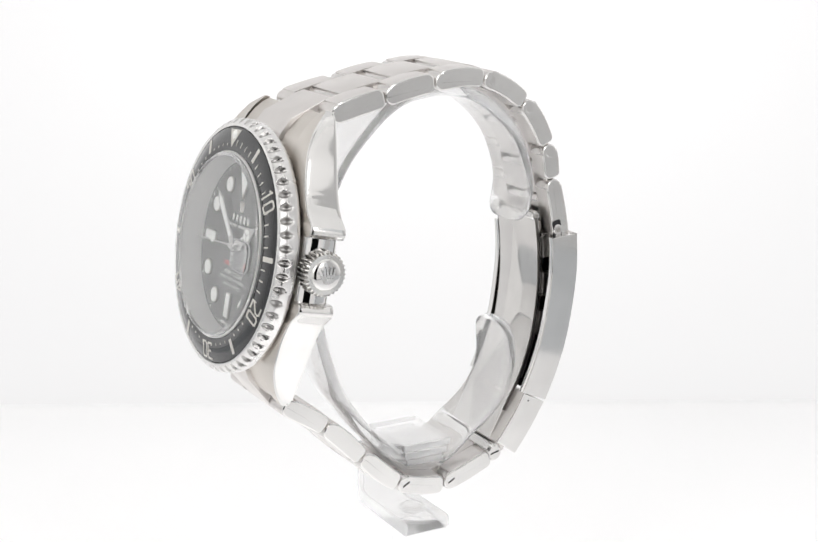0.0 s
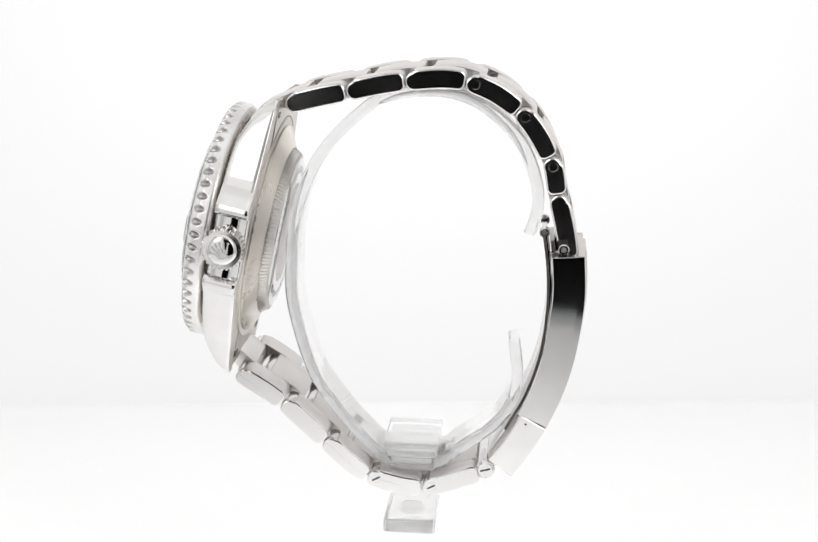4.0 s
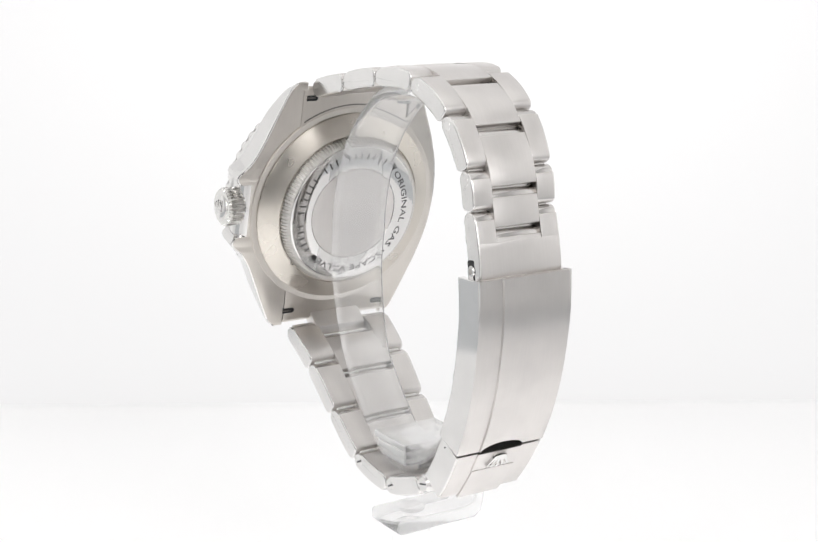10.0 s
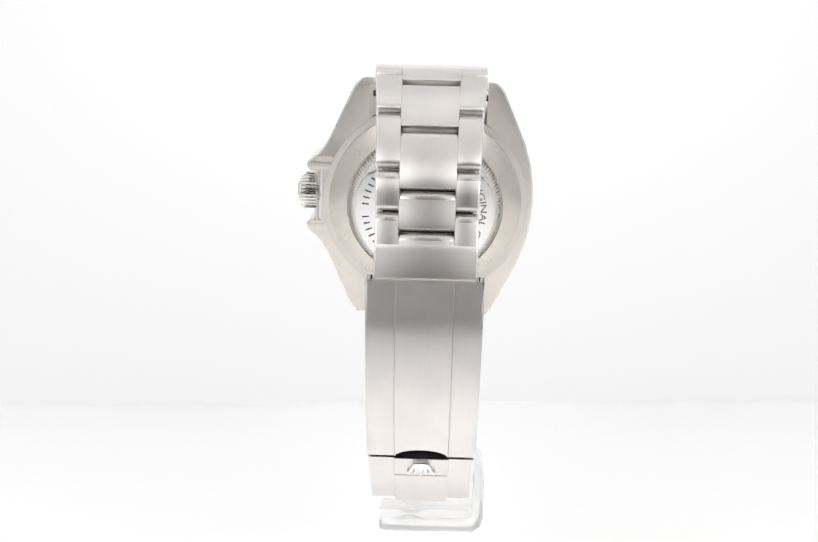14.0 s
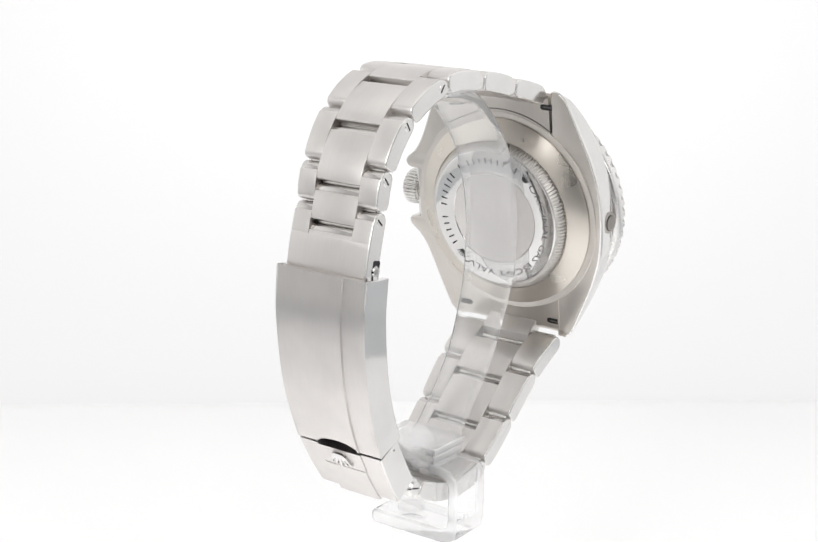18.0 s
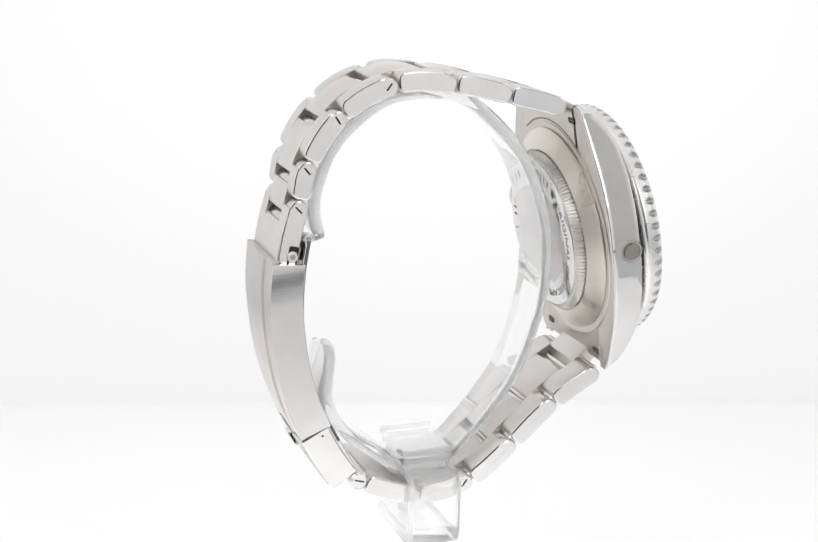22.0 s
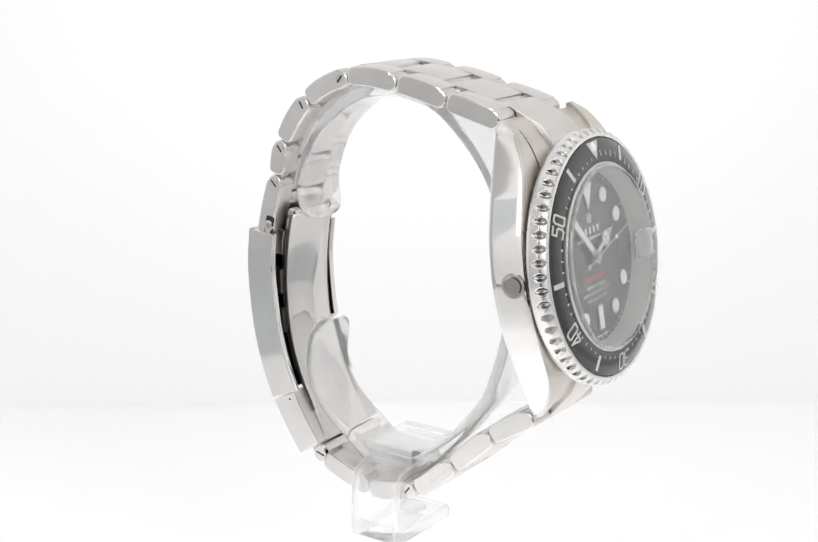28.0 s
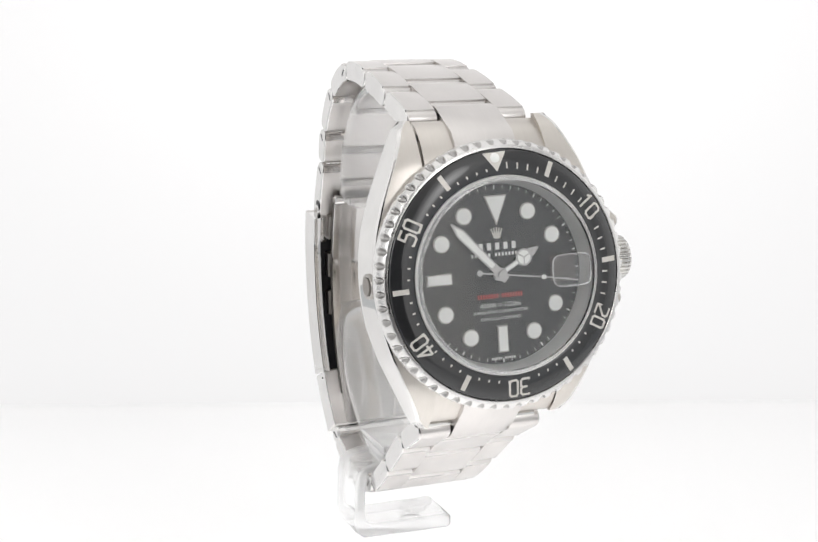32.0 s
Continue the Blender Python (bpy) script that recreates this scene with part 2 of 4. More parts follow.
def rod(p, q, r, seg=16):
    """A round bar from p to q."""
    p, q = Vector(p), Vector(q)
    d = (q - p).normalized()
    u = d.orthogonal().normalized()
    w = d.cross(u)
    e = min(r * 0.25, (q - p).length * 0.3)
    V, F = [], []
    for c, rr in ((p, r - e), (p + d * e, r), (q - d * e, r), (q, r - e)):
        V += [tuple(c + u * rr * math.cos(2 * math.pi * k / seg) + w * rr * math.sin(2 * math.pi * k / seg)) for k in range(seg)]
    for i in range(3):
        F += [[i * seg + k, i * seg + (k + 1) % seg, (i + 1) * seg + (k + 1) % seg, (i + 1) * seg + k] for k in range(seg)]
    F += [list(range(seg)), list(range(3 * seg, 4 * seg))]
    return V, F


def smooth_path(pts, n=14):
    """A soft curve through the points, as a dense list."""
    P = [Vector(p) for p in pts]
    P = [P[0] * 2 - P[1]] + P + [P[-1] * 2 - P[-2]]
    out = []
    for i in range(1, len(P) - 2):
        for k in range(n):
            t = k / n
            a, b, c, d = P[i - 1], P[i], P[i + 1], P[i + 2]
            out.append(0.5 * ((2 * b) + (c - a) * t + (2 * a - 5 * b + 4 * c - d) * t * t + (3 * b - a - 3 * c + d) * t ** 3))
    out.append(P[-2])
    return out


class Path:
    """A yz curve run by its length; side() offsets it outwards (left of its run is negative)."""

    def __init__(self, pts, n=14):
        self.p = smooth_path(pts, n)
        self.s = [0.0]
        for a, b in zip(self.p, self.p[1:]):
            self.s.append(self.s[-1] + (b - a).length)

    def at(self, s):
        i = 0
        while i < len(self.s) - 2 and self.s[i + 1] < s:
            i += 1
        d = self.p[i + 1] - self.p[i]
        f = (s - self.s[i]) / max(1e-9, self.s[i + 1] - self.s[i])
        return self.p[i] + d * f, d.normalized()

    def off(self, s, d):
        p, t = self.at(s)
        return (p.x - t.y * d, p.y + t.x * d)

    def near(self, q):
        return min(zip(self.s, self.p), key=lambda e: (e[1] - Vector(q)).length)[0]


def link_outline(path, s0, s1, top, low, gap=0.10, seg=6, ends=4, rc=1.25, rc1=None, step=0.0, dome=0.0):
    """The side outline of a bracelet link between two lengths on the path; rc and rc1 round its first and last corners."""
    rc1 = rc if rc1 is None else rc1
    a, b = s0 + gap, s1 - gap

    def corner(s, side, fwd, flip, r):
        p, t = path.at(s - fwd * r)
        nrm = Vector((-t.y, t.x))
        c = p + nrm * ((top - (step if fwd < 0 else 0.0) if side > 0 else -low) - side * r)
        pts = []
        for k in range(ends + 1):
            w = math.pi / 2 * (k / ends if not flip else 1 - k / ends)
            pts.append(tuple(c + nrm * side * r * math.cos(w) + t * fwd * r * math.sin(w)))
        return pts
    a1, b1 = a + rc, b - rc1
    out = [path.off(a1 + (b1 - a1) * k / seg, top + dome * 4 * (k / seg) * (1 - k / seg)) for k in range(1, seg)]
    if step:
        out = [path.off(a1 + 0.06, top)] + out
    out += corner(b, 1, 1, False, rc1) + corner(b, -1, 1, True, rc1)
    out += [path.off(b1 + (a1 - b1) * k / seg, -low) for k in range(1, seg)]
    out += corner(a, -1, -1, False, rc) + corner(a, 1, -1, True, rc)
    return out


def ribbon(path, s0, s1, top, low, seg=20):
    return [path.off(s0 + (s1 - s0) * k / seg, top) for k in range(seg + 1)] + [path.off(s1 + (s0 - s1) * k / seg, -low) for k in range(seg + 1)]


def lettering(text, size):
    """Flat letters of the built-in font: vertices (x, y) and faces, centred on their width, base line at 0."""
    cu = bpy.data.curves.new("lettering", "FONT")
    cu.body, cu.size, cu.resolution_u, cu.align_x = text, size, 2, "CENTER"
    ob = new("lettering", cu)
    me = bpy.data.meshes.new_from_object(ob.evaluated_get(bpy.context.evaluated_depsgraph_get()))
    V = [(v.co.x, v.co.y) for v in me.vertices]
    F = [list(p.vertices) for p in me.polygons]
    bpy.data.objects.remove(ob)
    bpy.data.curves.remove(cu)
    bpy.data.meshes.remove(me)
    return V, F


# ------------------------------------------------------------------ the place: a white photo tent with a dark front opening
def slab_object(name, corners, mat, label, category, thick):
    """A flat sheet through the corners, thickened away from the middle of the tent."""
    c = [Vector(q) for q in corners]
    n = (c[1] - c[0]).cross(c[3] - c[0]).normalized()
    if n.dot(sum(c, Vector()) / 4 - Vector((0, 0, 0.2))) < 0:
        n = -n
    bm = bmesh.new()
    vs = [bm.verts.new(q) for q in c] + [bm.verts.new(q + n * thick) for q in c]
    for f in ((0, 1, 2, 3), (4, 5, 6, 7), (0, 1, 5, 4), (1, 2, 6, 5), (2, 3, 7, 6), (3, 0, 4, 7)):
        bm.faces.new([vs[k] for k in f])
    bmesh.ops.recalc_face_normals(bm, faces=bm.faces)
    me = bpy.data.meshes.new(name)
    bm.to_mesh(me)
    bm.free()
    me.materials.append(mat)
    return tagged(new(name, me), label, category, kind="structure")


W, FRONTY, TOP = 0.34, -0.262, 0.52


BEND = 0.03


def back_y(x):
    """The back cloth hangs a little askew."""
    return 0.147 + 0.094 * x


def sweep_floor():
    """The floor runs level to the back cloth and curls up under it."""
    bm = bmesh.new()
    xs = [-0.20, -0.10, 0, 0.10, 0.20]
    rows = [[(x, y, 0.0) for x in xs] for y in (-0.235, -0.1, 0.05)]
    for a in range(0, 91, 10):
        rows.append([(x, back_y(x) - BEND + BEND * math.sin(radians(a)), BEND * 0.14 * (1 - math.cos(radians(a)))) for x in xs])
    grid = [[bm.verts.new(c) for c in r] for r in rows]
    for r0, r1 in zip(grid, grid[1:]):
        for i in range(4):
            bm.faces.new((r0[i], r0[i + 1], r1[i + 1], r1[i]))
    for f in bm.faces:
        f.smooth = True
    bmesh.ops.recalc_face_normals(bm, faces=bm.faces)
    me = bpy.data.meshes.new("floor")
    bm.to_mesh(me)
    bm.free()
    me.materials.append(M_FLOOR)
    return me


def build_place():
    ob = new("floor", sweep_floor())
    tagged(ob, "seamless white acrylic sweep of the photo tent", "floor", kind="structure")
    ye = 0.20
    slab_object("table", [(-W, FRONTY, -0.004), (W, FRONTY, -0.004), (W, ye, -0.004), (-W, ye, -0.004)], M_TABLE, "pale grey table top round the white sweep", "table", 0.004)
    cw = 0.150
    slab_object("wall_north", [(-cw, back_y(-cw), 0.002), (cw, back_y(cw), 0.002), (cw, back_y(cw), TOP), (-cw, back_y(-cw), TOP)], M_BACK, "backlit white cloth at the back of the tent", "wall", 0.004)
    for n, sx in ((1, -1), (2, 1)):
        xs = sorted((sx * (cw + 0.0005), sx * W))
        slab_object("wall_north_%d" % n, [(xs[0], back_y(xs[0]), 0.002), (xs[1], back_y(xs[1]), 0.002), (xs[1], back_y(xs[1]), TOP), (xs[0], back_y(xs[0]), TOP)], M_WING, "dimmer white cloth beside the backlit one", "wall", 0.004)
    slab_object("ceiling", [(-W, FRONTY, TOP), (W, FRONTY, TOP), (W, ye, TOP), (-W, ye, TOP)], M_CEIL, "glowing white diffuser over the photo tent", "ceiling", 0.004)
    slab_object("wall_west", [(-W, FRONTY, -0.004), (-W, ye, -0.004), (-W, ye, TOP), (-W, FRONTY, TOP)], M_SIDE, "glowing white side diffuser of the tent", "wall", 0.004)
    slab_object("wall_east", [(W, FRONTY, -0.004), (W, ye, -0.004), (W, ye, TOP), (W, FRONTY, TOP)], M_SIDE, "glowing white side diffuser of the tent", "wall", 0.004)
    # front wall with the dark opening that the camera looks through
    h, e, z1 = 0.130, 0.070, 0.205
    y = FRONTY

    def panel(n, sx, x0, x1, za, zb, mat, label):
        slab_object("wall_south_%d" % n, [(sx * x0, y, za), (sx * x1, y, za), (sx * x1, y, zb), (sx * x0, y, zb)], mat, label, "wall", 0.003)
    for k, sx, g, o in ((1, -1, 0.250, 0.083), (2, 1, 0.245, 0.090)):
        slab_object("light_panel_%d" % k, [(sx * 0.078, y + 0.006, 0.145), (sx * 0.204, y + 0.006, 0.145), (sx * 0.204, y + 0.006, 0.40), (sx * 0.078, y + 0.006, 0.40)], M_LAMP[k - 1], "bright white lamp panel beside the camera opening", "lamp", 0.003)
        panel(k, sx, o, g, 0.0, TOP, M_FRONT, "white front panel of the tent beside the opening")
        panel(k + 2, sx, g, W, 0.0, 0.30, M_GAP, "dimmer cloth between the front panel and the side")
        panel(k + 4, sx, g, W, 0.30, TOP, M_FRONT, "white upper front panel of the tent")
        panel(k + 6, sx, e, o, h, TOP, M_FRONT, "white front panel of the tent beside the lens")
    panel(9, 1, -e, e, z1, TOP, M_GREY_PANEL, "unseen grey panel added above the lens, glowing for reflections")
    D = -1.2
    bm = bmesh.new()
    bmesh.ops.create_cube(bm, size=1.0)
    bmesh.ops.scale(bm, vec=(1.6, abs(D - y) - 0.02, 1.6), verts=bm.verts)
    bmesh.ops.translate(bm, vec=(0, (D + y) / 2 - 0.012, 0.4), verts=bm.verts)
    for f in list(bm.faces):
        if f.normal.y > 0.9:
            bm.faces.remove(f)
    me = bpy.data.meshes.new("backdrop")
    bm.to_mesh(me)
    bm.free()
    me.materials.append(M_FELT)
    tagged(new("backdrop", me), "dark unlit studio behind the tent's opening", "backdrop", kind="structure")


build_place()

# ------------------------------------------------------------------ the watch
watch = tagged(new("wristwatch"), "steel diving watch, black bezel and dial, on a clear stand", "watch")


def soft_table(b, rows):
    """The table's value with its corners rounded off."""
    return sum(table(b + 0.55 * k, rows) * w for k, w in zip(range(-4, 5), (1, 4, 10, 16, 19, 16, 10, 4, 1))) / 81.0


def table(b, rows):
    for (b0, v0), (b1, v1) in zip(rows, rows[1:]):
        if b0 <= b <= b1:
            return v0 + (v1 - v0) * (b - b0) / (b1 - b0) if b1 > b0 else v1
    return rows[-1][1] if b > rows[-1][0] else rows[0][1]


LUG_OUT = [(0, 21.7), (4, 21.5), (8, 20.9), (13, 19.35), (20, 16.3), (25.6, 13.8)]
CROWN_OUT = [(0, 22.7), (5.30, 22.7), (5.31, 22.9), (5.55, 23.5), (6.0, 23.9), (6.6, 24.0), (7.2, 23.8), (8.0, 22.9), (8.8, 21.9), (9.9, 21.0), (12, 19.75), (15.1, 18.4), (18.2, 17.15), (22.4, 15.3), (25.6, 13.9)]
TOP_A = [(0, 7.25), (8, 7.2), (13, 7.15), (17.9, 6.6), (20, 5.8), (22.2, 4.75), (24, 3.4), (25.6, 1.9)]
LOW_A = [(0, 1.2), (12, 1.35), (25.6, 1.15)]


def rail(sign, out):
    """One flank of the case with its two lugs."""
    half = [0.0, 1.5, 3.0, 4.5, 5.30, 5.31, 5.4, 5.55, 5.75, 6.0, 6.3, 6.6, 6.9, 7.2, 7.6, 8.0, 8.4] + [8.8 + 0.41 * k for k in range(40)] + [25.2]
    bs = sorted({*half, *[-b for b in half]})
    V, F, I = [], [], []
    e = 0.35
    for b in bs:
        q = abs(b)
        t, l = soft_table(q, TOP_A), soft_table(q, LOW_A)
        xo = soft_table(q, out) if out is LUG_OUT or q > 12 else table(q, out)
        if q > 23.2:                             # rounded lug tips
            t, xo = t - 0.5 * ((q - 23.2) / 2.0) ** 2, xo - 1.0 * ((q - 23.2) / 2.0) ** 2
        xi = 11.0 if sign > 0 else 11.4
        t = max(t, l + 0.9)
        dr = 0.125 * (t - l)
        et = e + 0.8 * max(0.0, (q - 17.0) / 8.6)      # the lugs are rounder towards their tips
        ring = [(xi, l), (xo - e, l), (xo - e * 0.25, l + e * 0.3), (xo, l + e), (xo - dr * 0.1, l + e + (t - l - 2 * e) * 0.1), (xo - dr * 0.8, l + e + (t - l - e - et) * 0.85), (xo - dr, t - et), (xo - et * 0.3 - dr, t - et * 0.3), (xo - et - dr, t), (xi, t + 0.05)]
        if out is CROWN_OUT and q <= 5.305:
            # rounded waist behind the crown
            c, h = (t + l) / 2, (t - l) / 2
            ring = [(xi, l)] + [(xo - 2.2 + 2.2 * math.cos(w), c + h * math.sin(w)) for w in [radians(-80 + 160 / 7 * k) for k in range(8)]] + [(xi, t + 0.05)]
        V += [(sign * x, b, a) for x, a in ring]
    n = 10
    for k in range(len(bs) - 1):
        for i in range(n):
            j = (i + 1) % n
            F.append([k * n + i, k * n + j, (k + 1) * n + j, (k + 1) * n + i])
            I.append(1 if 1 <= i <= 7 else 0)
    F += [list(range(n)), list(range((len(bs) - 1) * n, len(bs) * n))]
    I += [0, 0]
    return V, F, I


def build_case():
    body = lathe([(0.5, 0.9), (20.45, 0.9), (20.55, 1.0), (20.55, 2.2), (19.5, 2.4), (19.5, 7.2), (19.3, 7.4), (0.5, 7.4)], 128)
    case = part("case", merge(rail(1, CROWN_OUT), rail(-1, LUG_OUT), (*body, [0] * len(body[1]))), [M_SATIN, M_POL], watch, "steel case with brushed lugs and polished flanks", True, 28)
    part("gas_valve", lathe_x(-21.4, 5.0, [(0.0, 0.9), (1.35, 0.9), (1.45, 0.8), (1.45, 0.0)]), M_VALVE, case, "grey round gas valve", True, 30)
    part("valve_ring", lathe_x(-21.4, 5.0, [(1.6, 0.0), (1.6, 0.62), (1.75, 0.7), (2.0, 0.7), (2.1, 0.55), (2.1, 0.0)]), M_INNER, case, "", True, 30)
    for sb in (1, -1):
        for sx in (1, -1):
            xi = 11.05 if sx > 0 else -11.45
            # no opening is cut: a dark plate gives the slot's shade
            pill = [(xi, 0.55), (xi - sx * 2.0, 0.55), (xi - sx * 2.35, 0.4), (xi - sx * 2.5, 0.0), (xi - sx * 2.35, -0.4), (xi - sx * 2.0, -0.55), (xi, -0.55)]
            slot = part("slot_shade_plate", slab([(x, sb * 22.2 + b) for x, b in pill], 1.0, 1.4), M_DARK, case, "dark plate drawn for the shaded spring bar slot", True)
            part("spring_bar", rod((xi, sb * 22.25, 1.12), (xi - sx * 1.8, sb * 22.25, 1.15), 0.2, 12), M_PIN, slot, "", True, 40)
    return case


def lathe_x(x, a0, prof, seg=40, b0=-0.6):
    """A small turned piece whose axis runs out through the flank at x."""
    s = 1 if x > 0 else -1
    V, F = [], []
    n = len(prof)
    for k in range(seg):
        th = 2 * math.pi * k / seg
        for r, d in prof:
            V.append((x + s * (d - 0.55), b0 + r * math.sin(th), a0 + r * math.cos(th)))
    for k in range(seg):
        k2 = (k + 1) % seg
        F += [[k * n + i, k * n + i + 1, k2 * n + i + 1, k2 * n + i] for i in range(n - 1)]
    return V, F


def emblem(w, h, a0, a1):
    """A plain five-pointed coronet: tapered points on a broad base, each with a ball."""
    out = []
    for k in range(5):
        t = (k - 2) / 2
        tip = (t * w * 0.5, h * (0.92 - 0.12 * abs(t)))
        out.append(slab([(t * w * 0.24 - w * 0.10, h * 0.26), (t * w * 0.24 + w * 0.10, h * 0.26), (tip[0] + w * 0.025, tip[1]), (tip[0] - w * 0.025, tip[1])], a0, a1))
        out.append(slab([(tip[0] + w * 0.065 * math.cos(q), tip[1] + w * 0.065 * math.sin(q)) for q in [2 * math.pi * i / 10 for i in range(10)]], a0, a1))
    out.append(slab([(w * 0.34 * math.cos(q), h * 0.17 + h * 0.13 * math.sin(q)) for q in [2 * math.pi * i / 18 for i in range(18)]], a0, a1 + (a1 - a0) * 0.2))
    return merge(*out)


def build_bezel():
    prof = [(16.0, 10.6), (20.18, 10.3), (20.22, 11.2), (20.4, 11.36), (20.8, 11.28)]
    prof += [(20.8 + 1.0 * k / 9, 11.26 - 0.99 * (k / 9) ** 1.35) for k in range(1, 10)] + [(21.84, 10.27 - 0.16 * k) for k in range(1, 12)]
    prof += [(21.7, 8.15), (21.5, 7.85), (20.6, 7.55), (16.0, 7.6)]
    teeth = 60

    def scoop(i, r, a, k, th):
        """Sixty round thumb grips scooped out of the rim's outer shoulder."""
        w = ((th * teeth / (2 * math.pi)) % 1.0 - 0.5) * 2.28
        u = 1 - (w / 0.80) ** 2 - ((a - 10.85) / 1.8) ** 2
        return min(r, 22.5 - 1.65 * math.sqrt(u)) if u > 0 else r
    V, F = lathe(prof, teeth * 18, True, scoop)
    np_ = len(prof)
    # faces pushed inwards take the darker steel that imitates their shade
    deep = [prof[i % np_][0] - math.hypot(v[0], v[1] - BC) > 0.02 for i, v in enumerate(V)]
    bez = part("bezel", (V, F, [1 if sum(deep[i] for i in f) >= 3 else 0 for f in F]), [M_RING, M_SCOOP_SHADE], watch, "fluted steel bezel rim", True, 48)
    ins = [(16.1, 11.2), (16.15, 12.02), (16.35, 12.12), (20.0, 11.43), (20.16, 11.26), (20.16, 10.7)]
    part("bezel_insert", lathe(ins, 160, True), M_CERAMIC, bez, "glossy black ceramic bezel insert", True, 40)

    def height(r):
        return 12.12 - (r - 16.35) / 3.85 * 0.72

    def seat(data, lift=0.02):
        V = []
        for x, b, a in data[0]:
            r = math.hypot(x, b - BC)
            V.append((x, b, height(r) + lift + a))
        return (V, *data[1:])
    D = {"0": [[(0.2, 0), (0.8, 0), (1, 0.2), (1, 1.4), (0.8, 1.6), (0.2, 1.6), (0, 1.4), (0, 0.2), (0.2, 0)]],
         "1": [[(0.5, 0), (0.5, 1.6)], [(0.5, 1.6), (0.2, 1.35)]],
         "2": [[(0, 1.6), (0.8, 1.6), (1, 1.4), (1, 1.05), (0, 0.25), (0, 0), (1, 0)]],
         "3": [[(0, 1.6), (0.8, 1.6), (1, 1.42), (1, 0.98), (0.8, 0.82), (0.3, 0.82)], [(0.8, 0.82), (1, 0.66), (1, 0.18), (0.8, 0), (0, 0)]],
         "4": [[(0.75, 0), (0.75, 1.6), (0, 0.5), (0, 0.4), (1.05, 0.4)]],
         "5": [[(0.95, 1.6), (0.05, 1.6), (0.05, 0.95), (0.8, 0.95), (1, 0.75), (1, 0.2), (0.8, 0), (0, 0)]]}
    for n in (10, 20, 30, 40, 50):
        for ch, dx in ((str(n)[0], -1.0), (str(n)[1], 1.0)):
            lines = [stroke([((px - 0.5) * 1.4 + dx, (py - 0.8) * 1.65) for px, py in ln], 0.36, 0, 0.03) for ln in D[ch]]
            part("numeral", seat(turned(merge(*lines), radians(n * 6) + BEZEL_TURN, 18.3)), M_PLAT, bez, "", True)
    for k in range(60):
        if k == 0 or k in (10, 20, 30, 40, 50):
            continue
        if k % 5 == 0:
            d = slab([(-0.42, -1.25), (0.42, -1.25), (0.42, 1.35), (-0.42, 1.35)], 0, 0.03)
            r = 18.4
        elif k < 20:
            d = slab([(-0.12, -0.5), (0.12, -0.5), (0.12, 0.5), (-0.12, 0.5)], 0, 0.03)
            r = 17.6
        else:
            d = slab([(-0.13, -0.22), (0.13, -0.22), (0.13, 0.22), (-0.13, 0.22)], 0, 0.03)
            r = 17.15
        part("minute_mark", seat(turned(d, radians(6 * k) + BEZEL_TURN, r)), M_PLAT, bez, "", True)
    tri = slab([(-2.05, 1.35), (2.05, 1.35), (0, -1.75)], 0, 0.04)
    part("triangle_mark", seat(turned(tri, BEZEL_TURN, 18.45)), M_PLAT, bez, "silvery triangle at twelve", True)
    pearl = [(0.0, 12.15), (0.4, 12.12), (0.75, 11.98), (0.95, 11.75), (0.95, 11.5)]
    V, F = lathe(pearl, 24, False)
    V = [(x, b - BC, a - 0.2) for x, b, a in V]
    part("lume_pearl", turned((V, F), BEZEL_TURN, 18.75), M_LUME, bez, "round white lume pearl", True, 50)
    return bez


